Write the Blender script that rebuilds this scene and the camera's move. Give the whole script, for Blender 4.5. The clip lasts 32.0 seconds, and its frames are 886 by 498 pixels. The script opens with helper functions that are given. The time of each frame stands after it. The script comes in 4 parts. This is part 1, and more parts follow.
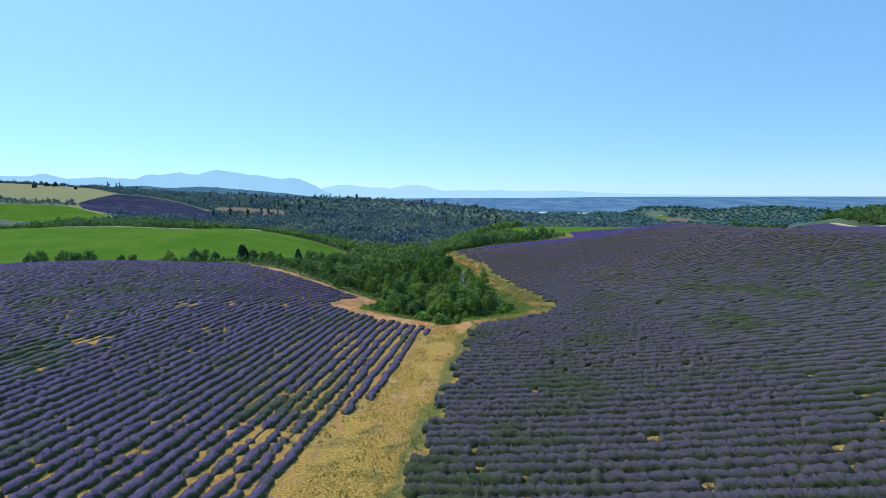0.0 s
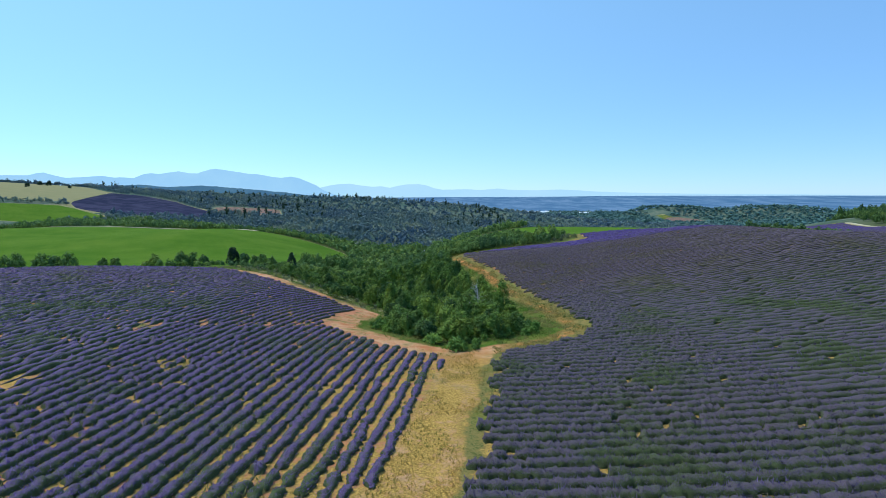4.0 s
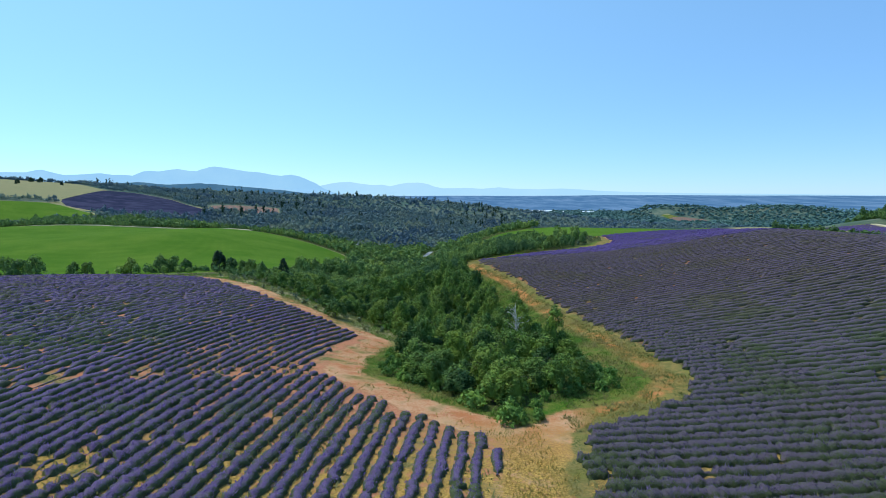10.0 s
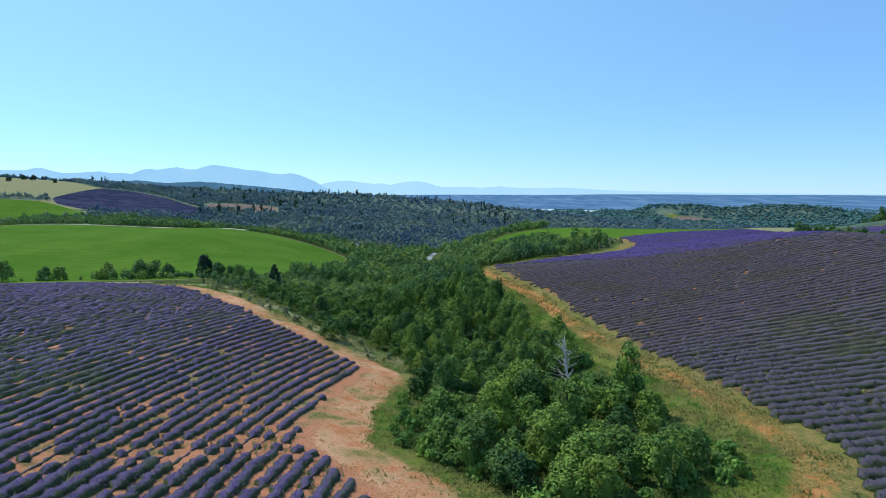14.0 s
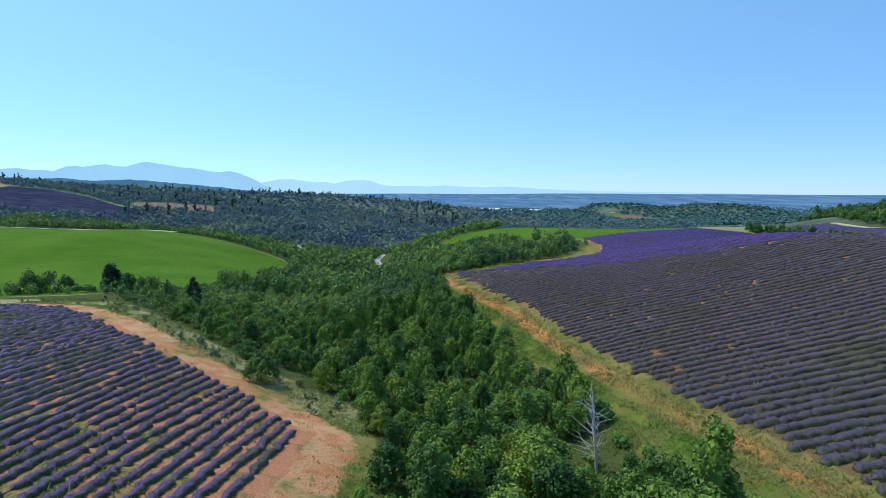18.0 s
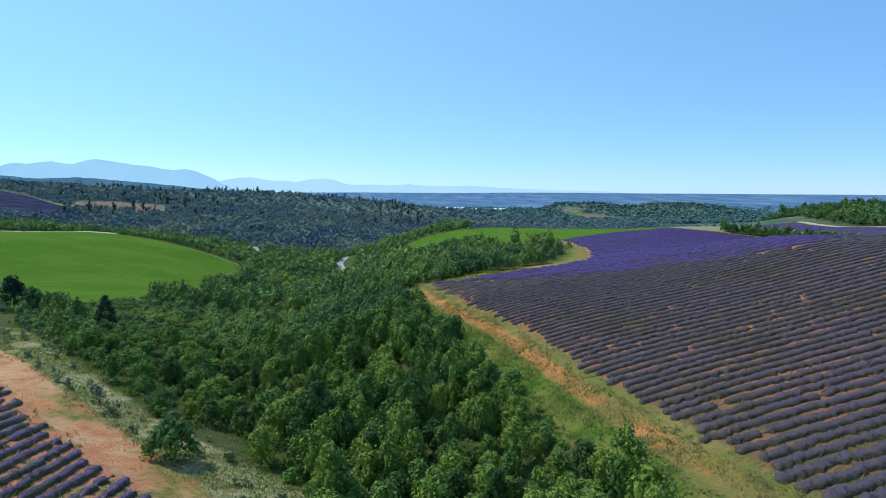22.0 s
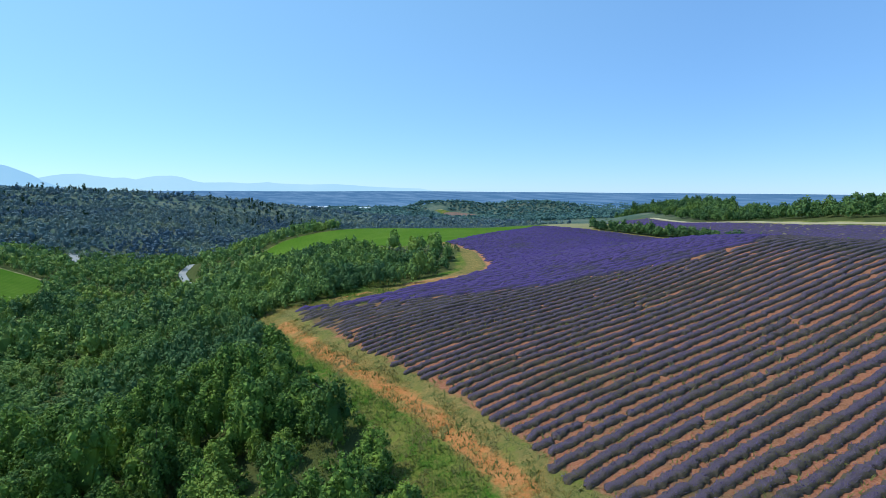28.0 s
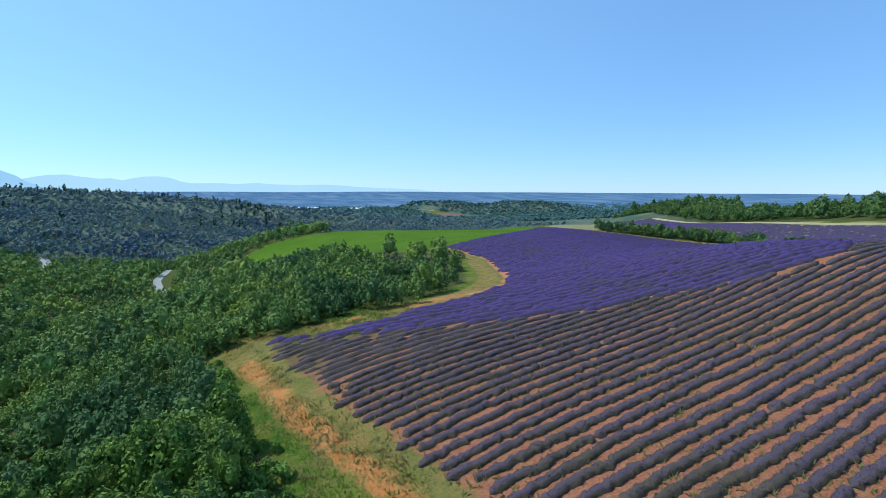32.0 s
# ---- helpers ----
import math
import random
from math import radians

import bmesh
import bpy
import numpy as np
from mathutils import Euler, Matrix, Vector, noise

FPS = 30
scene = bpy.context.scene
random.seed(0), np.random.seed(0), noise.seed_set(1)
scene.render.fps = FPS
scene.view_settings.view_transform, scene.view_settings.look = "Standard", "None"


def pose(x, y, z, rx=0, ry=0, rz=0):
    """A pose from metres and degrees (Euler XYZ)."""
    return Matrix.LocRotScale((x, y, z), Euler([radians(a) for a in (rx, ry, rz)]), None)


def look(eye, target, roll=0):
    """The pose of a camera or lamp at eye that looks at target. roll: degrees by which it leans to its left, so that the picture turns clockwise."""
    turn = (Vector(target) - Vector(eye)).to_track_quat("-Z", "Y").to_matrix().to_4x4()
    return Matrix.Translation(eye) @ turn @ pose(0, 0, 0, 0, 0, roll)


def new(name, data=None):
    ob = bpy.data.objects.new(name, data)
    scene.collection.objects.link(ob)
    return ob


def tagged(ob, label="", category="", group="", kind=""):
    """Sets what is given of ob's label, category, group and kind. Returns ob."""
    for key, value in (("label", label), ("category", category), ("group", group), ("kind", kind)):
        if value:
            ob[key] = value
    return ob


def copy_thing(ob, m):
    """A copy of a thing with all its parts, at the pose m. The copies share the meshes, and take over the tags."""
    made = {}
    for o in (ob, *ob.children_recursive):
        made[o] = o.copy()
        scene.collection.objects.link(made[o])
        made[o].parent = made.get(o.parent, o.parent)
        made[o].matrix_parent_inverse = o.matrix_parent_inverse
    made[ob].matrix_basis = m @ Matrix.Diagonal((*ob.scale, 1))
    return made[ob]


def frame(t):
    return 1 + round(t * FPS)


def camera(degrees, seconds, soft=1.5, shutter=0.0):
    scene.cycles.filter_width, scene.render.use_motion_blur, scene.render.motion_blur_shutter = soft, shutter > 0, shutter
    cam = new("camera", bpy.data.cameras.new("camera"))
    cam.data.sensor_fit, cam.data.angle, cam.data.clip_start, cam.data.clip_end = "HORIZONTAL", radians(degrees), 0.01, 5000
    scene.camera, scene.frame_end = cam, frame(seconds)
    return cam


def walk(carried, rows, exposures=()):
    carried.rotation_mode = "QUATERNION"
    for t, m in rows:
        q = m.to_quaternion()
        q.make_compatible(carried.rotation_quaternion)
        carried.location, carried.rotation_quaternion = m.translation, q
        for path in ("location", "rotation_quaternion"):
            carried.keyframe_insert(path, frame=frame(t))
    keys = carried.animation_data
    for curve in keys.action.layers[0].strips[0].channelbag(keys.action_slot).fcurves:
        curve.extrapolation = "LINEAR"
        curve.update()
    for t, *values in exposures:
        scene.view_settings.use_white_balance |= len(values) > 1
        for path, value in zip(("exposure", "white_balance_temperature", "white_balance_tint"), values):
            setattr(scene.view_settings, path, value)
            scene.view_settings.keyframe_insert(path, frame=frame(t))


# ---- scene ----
cam = camera(77.1, 32.0, soft=0.75)

PATH = [
    (0, (2.444, -22.024, 25.578), (2.453, -20.034, 25.383), -0.2),
    (0.5, (2.167, -19.68, 25.567), (2.176, -17.689, 25.372), -0.2),
    (1, (1.901, -17.427, 25.555), (1.911, -15.437, 25.359), -0.2),
    (1.5, (1.642, -15.251, 25.541), (1.651, -13.261, 25.345), -0.2),
    (2, (1.384, -13.135, 25.526), (1.394, -11.144, 25.329), -0.2),
    (2.5, (1.124, -11.065, 25.51), (1.134, -9.074, 25.312), -0.2),
    (3, (0.858, -9.028, 25.492), (0.868, -7.038, 25.293), -0.2),
    (3.5, (0.584, -7.012, 25.472), (0.594, -5.022, 25.274), -0.2),
    (5.5, (-0.631, 1.032, 25.38), (-0.621, 3.022, 25.179), -0.2),
    (6, (-0.969, 3.079, 25.353), (-0.959, 5.068, 25.152), -0.2),
    (6.5, (-1.321, 5.152, 25.325), (-1.311, 7.142, 25.124), -0.1),
    (7, (-1.687, 7.257, 25.295), (-1.677, 9.247, 25.093), -0.1),
    (7.5, (-2.066, 9.397, 25.263), (-2.056, 11.387, 25.062), -0.1),
    (8, (-2.457, 11.575, 25.23), (-2.447, 13.565, 25.028), -0.1),
    (8.5, (-2.858, 13.794, 25.196), (-2.848, 15.784, 24.993), -0.1),
    (9, (-3.268, 16.055, 25.16), (-3.258, 18.045, 24.957), -0.1),
    (9.5, (-3.686, 18.359, 25.122), (-3.676, 20.349, 24.919), -0.0),
    (10, (-4.109, 20.707, 25.083), (-4.099, 22.696, 24.88), -0.0),
    (10.5, (-4.536, 23.098, 25.043), (-4.526, 25.087, 24.839), -0.0),
    (11, (-4.964, 25.531, 25.001), (-4.954, 27.52, 24.796), 0.0),
    (11.5, (-5.39, 28.005, 24.957), (-5.38, 29.994, 24.752), 0.0),
    (12, (-5.813, 30.518, 24.912), (-5.803, 32.507, 24.707), 0.0),
    (12.5, (-6.23, 33.068, 24.865), (-6.22, 35.058, 24.66), 0.1),
    (13, (-6.638, 35.653, 24.817), (-6.629, 37.643, 24.611), 0.1),
    (13.5, (-7.036, 38.27, 24.767), (-7.026, 40.26, 24.561), 0.1),
    (14, (-7.42, 40.916, 24.716), (-7.41, 42.905, 24.509), 0.1),
    (14.5, (-7.788, 43.587, 24.663), (-7.778, 45.576, 24.456), 0.1),
    (16.5, (-9.052, 54.455, 24.437), (-8.98, 56.443, 24.229), 0.2),
    (17, (-9.305, 57.199, 24.377), (-9.178, 59.184, 24.168), 0.2),
    (17.5, (-9.528, 59.946, 24.316), (-9.347, 61.927, 24.106), 0.2),
    (18, (-9.719, 62.694, 24.253), (-9.514, 64.672, 24.043), 0.2),
    (18.5, (-9.878, 65.437, 24.188), (-9.659, 67.414, 23.978), 0.3),
    (19, (-10.001, 68.174, 24.123), (-9.77, 70.149, 23.912), 0.3),
    (19.5, (-10.088, 70.9, 24.056), (-9.845, 72.874, 23.845), 0.3),
    (20, (-10.136, 73.613, 23.987), (-9.884, 75.586, 23.776), 0.3),
    (20.5, (-10.146, 76.311, 23.917), (-9.887, 78.282, 23.706), 0.3),
    (21, (-10.116, 78.99, 23.846), (-9.851, 80.961, 23.634), 0.3),
    (21.5, (-10.044, 81.65, 23.774), (-9.736, 83.614, 23.561), 0.3),
    (22, (-9.931, 84.288, 23.7), (-9.596, 86.249, 23.487), 0.3),
    (22.5, (-9.776, 86.905, 23.625), (-9.419, 88.861, 23.412), 0.4),
    (23, (-9.579, 89.499, 23.549), (-9.202, 91.452, 23.336), 0.4),
    (23.5, (-9.338, 92.071, 23.472), (-8.914, 94.014, 23.258), 0.4),
    (24, (-9.055, 94.621, 23.393), (-8.53, 96.539, 23.179), 0.4),
    (24.5, (-8.73, 97.151, 23.314), (-8.097, 99.036, 23.099), 0.4),
    (25, (-8.363, 99.664, 23.233), (-7.675, 101.529, 23.018), 0.4),
    (25.5, (-7.954, 102.161, 23.151), (-7.249, 104.02, 22.936), 0.4),
    (27.5, (-5.924, 112.083, 22.813), (-5.136, 113.909, 22.598), 0.4),
    (28, (-5.324, 114.577, 22.726), (-4.528, 116.399, 22.511), 0.4),
    (28.5, (-4.689, 117.09, 22.638), (-3.888, 118.91, 22.423), 0.4),
    (29, (-4.022, 119.633, 22.549), (-3.217, 121.451, 22.335), 0.3),
    (29.5, (-3.324, 122.216, 22.46), (-2.515, 124.032, 22.245), 0.3),
    (30, (-2.597, 124.85, 22.37), (-1.784, 126.665, 22.155), 0.3),
    (30.5, (-1.843, 127.547, 22.278), (-1.028, 129.361, 22.064), 0.3),
    (31, (-1.065, 130.323, 22.187), (-0.247, 132.135, 21.973), 0.3),
    (31.5, (-0.265, 133.191, 22.094), (0.556, 135.003, 21.881), 0.3),
    (32, (0.556, 136.17, 22.001), (1.381, 137.979, 21.788), 0.3),
]
walk(cam, [(t, look(eye, target, roll)) for t, eye, target, roll in PATH], exposures=[(0, 0.0, 5900, 4), (32, 0.0, 5900, 4)])

# ---- light ----
SUN_AZ, SUN_EL = -62.0, 54.0          # degrees: from the view's first heading, towards the left
world = bpy.data.worlds.new("summer_sky")
scene.world = world
world.use_nodes = True
wn, wl = world.node_tree.nodes, world.node_tree.links
sky = wn.new("ShaderNodeTexSky")
sky.sky_type = "NISHITA"
sky.sun_disc = False
sky.sun_elevation = radians(SUN_EL)
sky.sun_rotation = radians(SUN_AZ)
sky.altitude = 1500
sky.air_density, sky.dust_density, sky.ozone_density = 1.0, 0.05, 3.0
clear = wn.new("ShaderNodeMix")                       # dry summer air: a shade less red
clear.data_type, clear.blend_type = "RGBA", "MULTIPLY"
clear.inputs[0].default_value = 1.0
clear.inputs[7].default_value = (0.84, 0.97, 1.09, 1)
wl.new(sky.outputs[0], clear.inputs[6])
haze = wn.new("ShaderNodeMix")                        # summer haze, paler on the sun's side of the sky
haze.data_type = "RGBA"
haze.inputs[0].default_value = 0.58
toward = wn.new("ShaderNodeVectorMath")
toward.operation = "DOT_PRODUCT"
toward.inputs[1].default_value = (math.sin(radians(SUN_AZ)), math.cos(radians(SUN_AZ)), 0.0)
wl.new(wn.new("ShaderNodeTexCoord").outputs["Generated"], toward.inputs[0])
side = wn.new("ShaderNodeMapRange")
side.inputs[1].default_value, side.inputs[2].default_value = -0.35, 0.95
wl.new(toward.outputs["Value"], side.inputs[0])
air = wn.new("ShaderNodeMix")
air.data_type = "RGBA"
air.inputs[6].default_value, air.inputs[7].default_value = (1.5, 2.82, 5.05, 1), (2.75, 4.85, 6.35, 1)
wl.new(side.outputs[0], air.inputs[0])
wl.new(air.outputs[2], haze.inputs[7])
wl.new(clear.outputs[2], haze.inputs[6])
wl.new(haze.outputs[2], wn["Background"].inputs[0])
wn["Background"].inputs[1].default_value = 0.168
sun_data = bpy.data.lights.new("sun", "SUN")
sun_data.energy, sun_data.angle, sun_data.color = 3.35, radians(0.5), (1.0, 0.95, 0.87)
sun = new("sun", sun_data)
az, el = radians(SUN_AZ), radians(SUN_EL)
sun.matrix_world = look((math.sin(az) * math.cos(el) * 100, math.cos(az) * math.cos(el) * 100, math.sin(el) * 100), (0, 0, 0))

rng = np.random.default_rng(7)

# ---- the lie of the land: hills as x, y, height, radius ----
NEAR_HILLS = [
    (0, 0, -8, 80), (128, 195, -2.05, 32), (98, 200, 7.65, 28), (125, 135, 11.04, 38), (-115, 205, -3.36, 40),
    (-75, 190, -1.5, 30), (-130, 150, -2.3, 45), (-230, 430, -11.1, 60), (-80, 40, 10.22, 80), (90, 60, 14.99, 70),
    (-60, 100, 1.1, 45), (-100, 170, 18.59, 60), (-20, 90, 2.66, 40), (30, 110, 1.1, 40), (60, 150, 6.36, 40),
    (105, 165, 5.72, 45), (60, 210, 0.98, 40), (63, 195, 1.2, 35), (82, 197, 1.0, 27)]
VALLEY_HILLS = [
    (10, 190, 7.69, 40), (-45, 170, -0.89, 40), (70, 270, 11.46, 60), (140, 330, 19.09, 80), (150, 215, 8.96, 40),
    (200, 275, -4.85, 45), (245, 340, -14.89, 50), (-10, 260, 14.62, 60), (-110, 260, 1.74, 70), (-150, 380, 32.46, 90),
    (-60, 420, -19.16, 80), (30, 460, 38.7, 80), (-20, 560, -3.94, 90), (-160, 470, 12.16, 70), (-250, 500, 1.38, 80),
    (-240, 620, -5.78, 90), (-320, 480, 16.08, 120)]
FAR_HILLS = [
    (160, 480, 8.56, 90), (300, 320, 32.08, 110), (380, 520, 12.01, 120), (0, 330, 5.76, 70), (-220, 760, 16.97, 130),
    (-60, 720, 1.84, 120), (-330, 800, -5.77, 120), (-500, 700, 4.97, 160), (-640, 880, 2.25, 200), (-240, 1250, 25.74, 250),
    (-450, 1150, 4.83, 220), (60, 1200, 4.21, 220), (0, 950, 6.55, 180), (772, 1960, 36, 65), (892, 1950, 24, 48), (1030, 1920, 20, 75), (1165, 1880, 29, 95), (1260, 1830, 10, 60),
    (780, 1600, -13.62, 200), (520, 1000, -3.58, 300), (-900, 1000, 88.69, 400), (-500, 300, -23.31, 250), (0, -250, 71.62, 250),
    (350, 50, 17.82, 160), (-300, 60, 22.21, 140), (-800, 200, 90.17, 400), (700, 0, 77.33, 300), (330, 430, -7.14, 70),
    (480, 560, 26.5, 110), (520, 420, 1.22, 120), (240, 470, 13.77, 70), (-470, 520, -24.11, 90), (-380, 420, 8.39, 110),
    (160, 1260, 15.18, 150), (-100, 1280, 12.77, 150), (900, 600, 33.19, 350), (-300, 1800, 23.76, 500), (400, 1450, 4.21, 200)]
# the wooded gully: distance ahead, middle, depth, half width
GULLY = [(60, 3, 0, 14), (80, 0, 1, 16), (110, -4, 4, 20), (160, -14, 7, 24), (220, -26, 9, 30), (300, -28, 12, 40),
         (400, -22, 13, 50), (545, -14, 8, 60), (700, -40, 0, 60)]
HILLS = np.array(NEAR_HILLS + VALLEY_HILLS + FAR_HILLS, float)
GU = np.array(GULLY, float)


def land(x, y):
    """Height of the ground, for arrays."""
    x, y = np.asarray(x, float), np.asarray(y, float)
    r = np.hypot(x, y)
    z = -58 + 50 * np.clip((r - 2300) / 2500, 0, 1.05)
    for hx, hy, h, s in HILLS:
        z = z + h * np.exp(-((x - hx) ** 2 + (y - hy) ** 2) / (2 * s * s))
    mid, deep, wide = (np.interp(y, GU[:, 0], GU[:, k]) for k in (1, 2, 3))
    return z - deep * np.exp(-((x - mid) / wide) ** 2)


# ---- plan: outlines of the fields ----
LAV_LEFT = [(-10, -40), (-7.4, 18), (-6.2, 25), (-3.4, 39), (0.5, 60), (1, 65.6), (-5.8, 71.5), (-10, 76), (-18.3, 85.5), (-19, 100),
            (-17.2, 118.5), (-27, 130.5), (-41, 144), (-56, 161), (-74, 179), (-110, 194), (-160, 198), (-165, 60), (-165, -40)]
LAV_RIGHT = [(-4, -40), (-0.4, 18), (1.2, 27), (3, 39), (6, 58.6), (7.8, 67.3), (13, 71.3), (17.7, 73), (22.5, 78), (24.8, 84), (24, 90),
             (23.4, 105), (21.2, 121), (19.2, 138), (17.9, 150), (16.7, 163), (14.7, 173), (11.7, 186), (9.5, 200), (7.6, 211), (9, 209.5), (18, 204.5), (33, 198),
             (50, 192.5), (68, 187), (84, 185.5), (112, 196), (140, 192), (150, 60), (150, -40)]
LAV_BLOOM = [(7.3, 213.7), (12.5, 211), (18, 209.4), (27, 210), (37.7, 212.7), (45.2, 217), (52, 222.8), (58, 233), (61.3, 241), (71, 264), (78, 305), (99, 326), (130, 353), (160, 385), (190, 418), (198, 421), (206, 415), (222, 398), (235, 386),
             (245, 373), (252, 358), (254, 340), (239, 315), (204, 277), (185, 242), (160, 211), (112, 194), (84, 183.5), (68, 185.5), (50, 191), (33, 196.5), (18, 203), (9, 208)]
GREEN_LEFT = [(-72, 418), (-104, 442), (-150, 461), (-239, 506), (-330, 496), (-410, 470), (-470, 400), (-430, 330), (-300, 230), (-150, 224), (-90, 212), (-72, 222),
              (-62, 240), (-62, 330), (-68, 390)]
GREEN_RIGHT = [(22, 400), (23, 382), (33, 312), (58, 303), (78, 305), (99, 326), (130, 353), (160, 385), (190, 418), (215, 440), (120, 446), (70, 434), (36, 432), (26, 420)]
CLEARING = [(61.3, 241), (71, 264), (67, 266), (57, 246), (49, 229), (36, 217), (18, 212.5), (18, 209.4), (37.7, 212.7), (52, 222.8)]
FAR_LAV = [(-535, 910), (-484, 727), (-455, 695), (-411, 681), (-368, 688), (-308, 711), (-327, 792), (-422, 892), (-491, 926)]
FAR_RED = [(-352, 862), (-338, 905), (-265, 916), (-230, 803), (-278, 781), (-320, 800)]
FAR_TAN = [(-542, 913), (-492, 738), (-528, 699), (-620, 680), (-800, 700), (-900, 900), (-700, 1050), (-600, 960)]
SMALL_GREEN = [(-393, 633), (-397, 659), (-473, 702), (-500, 690), (-560, 640), (-540, 600), (-451, 604)]
RIGHT_LAV = [(345, 552), (380, 515), (330, 400), (306, 330), (286, 275), (268, 205), (212, 205), (224, 270), (264, 342), (286, 440), (312, 505)]
RIGHT_ROAD = [(378, 515), (386, 522), (338, 398), (314, 326), (295, 272), (280, 190), (272, 190), (288, 275), (307, 330), (331, 400)]
RIGHT_TAN = [(205, 419), (223, 402), (264, 432), (252, 474), (222, 462)]
HILL_RED = [(727, 1830), (713, 1709), (822, 1708), (870, 1760), (842, 1805), (790, 1835)]
HILL_TAN = [(730, 1902), (771, 1890), (750, 1848), (722, 1868)]


def reach(poly, x, y):
    """Signed distance to an outline: negative inside."""
    p = np.array(poly, float)
    q = np.roll(p, -1, 0)
    best = np.full(x.shape, 1e9)
    odd = np.zeros(x.shape, bool)
    for (ax, ay), (bx, by) in zip(p, q):
        ex, ey = bx - ax, by - ay
        k = np.clip(((x - ax) * ex + (y - ay) * ey) / (ex * ex + ey * ey), 0, 1)
        best = np.minimum(best, np.hypot(x - ax - k * ex, y - ay - k * ey))
        if ay != by:
            odd ^= ((ay > y) != (by > y)) & (x < ex * (y - ay) / (by - ay) + ax)
    return np.where(odd, -best, best)


# ---- meshes and materials ----
def mesh_from(name, verts, faces, material, smooth=True):
    """A mesh from arrays of corners and of equal-sided faces."""
    verts, faces = np.asarray(verts, np.float32), np.asarray(faces, np.int32)
    me = bpy.data.meshes.new(name)
    n, k = faces.shape
    me.vertices.add(len(verts))
    me.vertices.foreach_set("co", verts.ravel())
    me.loops.add(n * k)
    me.loops.foreach_set("vertex_index", faces.ravel())
    me.polygons.add(n)
    me.polygons.foreach_set("loop_start", np.arange(n, dtype=np.int32) * k)
    me.polygons.foreach_set("use_smooth", np.full(n, smooth))
    me.update(calc_edges=True)
    if material:
        me.materials.append(material)
    return me


def part(name, me, parent, label=""):
    ob = new(name, me)
    ob.parent = parent
    return tagged(ob, label)


class Mat:
    """A short way to write node materials."""

    def __init__(self, name, rough=0.9, spec=0.2):
        self.m = bpy.data.materials.new(name)
        self.m.use_nodes = True
        self.n, self.l = self.m.node_tree.nodes, self.m.node_tree.links
        self.b = self.n["Principled BSDF"]
        self.b.inputs["Roughness"].default_value = rough
        self.b.inputs["Specular IOR Level"].default_value = spec
        self.co = self.n.new("ShaderNodeTexCoord").outputs["Object"]

    def noise(self, scale, detail=4, rough=0.55, vec=None):
        t = self.n.new("ShaderNodeTexNoise")
        t.inputs["Scale"].default_value, t.inputs["Detail"].default_value, t.inputs["Roughness"].default_value = scale, detail, rough
        self.l.new(vec or self.co, t.inputs["Vector"])
        return t.outputs["Fac"]

    def attr(self, name):
        a = self.n.new("ShaderNodeAttribute")
        a.attribute_name = name
        return a.outputs["Fac"]

    def op(self, kind, a, b=0.0, clamp=False):
        m = self.n.new("ShaderNodeMath")
        m.operation, m.use_clamp = kind, clamp
        for s, v in zip(m.inputs, (a, b)):
            if isinstance(v, (int, float)):
                s.default_value = v
            else:
                self.l.new(v, s)
        return m.outputs[0]

    def ramp(self, v, lo, hi):
        """0 at lo, 1 at hi."""
        r = self.n.new("ShaderNodeMapRange")
        r.interpolation_type = "SMOOTHSTEP"
        self.l.new(v, r.inputs[0])
        r.inputs[1].default_value, r.inputs[2].default_value = lo, hi
        if lo > hi:
            r.inputs[1].default_value, r.inputs[2].default_value, r.inputs[3].default_value, r.inputs[4].default_value = hi, lo, 1, 0
        return r.outputs[0]

    def mix(self, fac, a, b):
        m = self.n.new("ShaderNodeMix")
        m.data_type = "RGBA"
        for s, v in zip((m.inputs[0], m.inputs[6], m.inputs[7]), (fac, a, b)):
            if isinstance(v, tuple):
                s.default_value = (*v, 1)
            elif isinstance(v, (int, float)):
                s.default_value = v
            else:
                self.l.new(v, s)
        return m.outputs[2]

    def colour(self, c):
        if isinstance(c, tuple):
            self.b.inputs["Base Color"].default_value = (*c, 1)
        else:
            self.l.new(c, self.b.inputs["Base Color"])
        return self

    def bump(self, h, dist, strength=1.0):
        b = self.n.new("ShaderNodeBump")
        b.inputs["Strength"].default_value, b.inputs["Distance"].default_value = strength, dist
        self.l.new(h, b.inputs["Height"])
        self.l.new(b.outputs[0], self.b.inputs["Normal"])
        return self

    def random(self):
        return self.n.new("ShaderNodeObjectInfo").outputs["Random"]

    def island(self):
        return self.n.new("ShaderNodeNewGeometry").outputs["Random Per Island"]


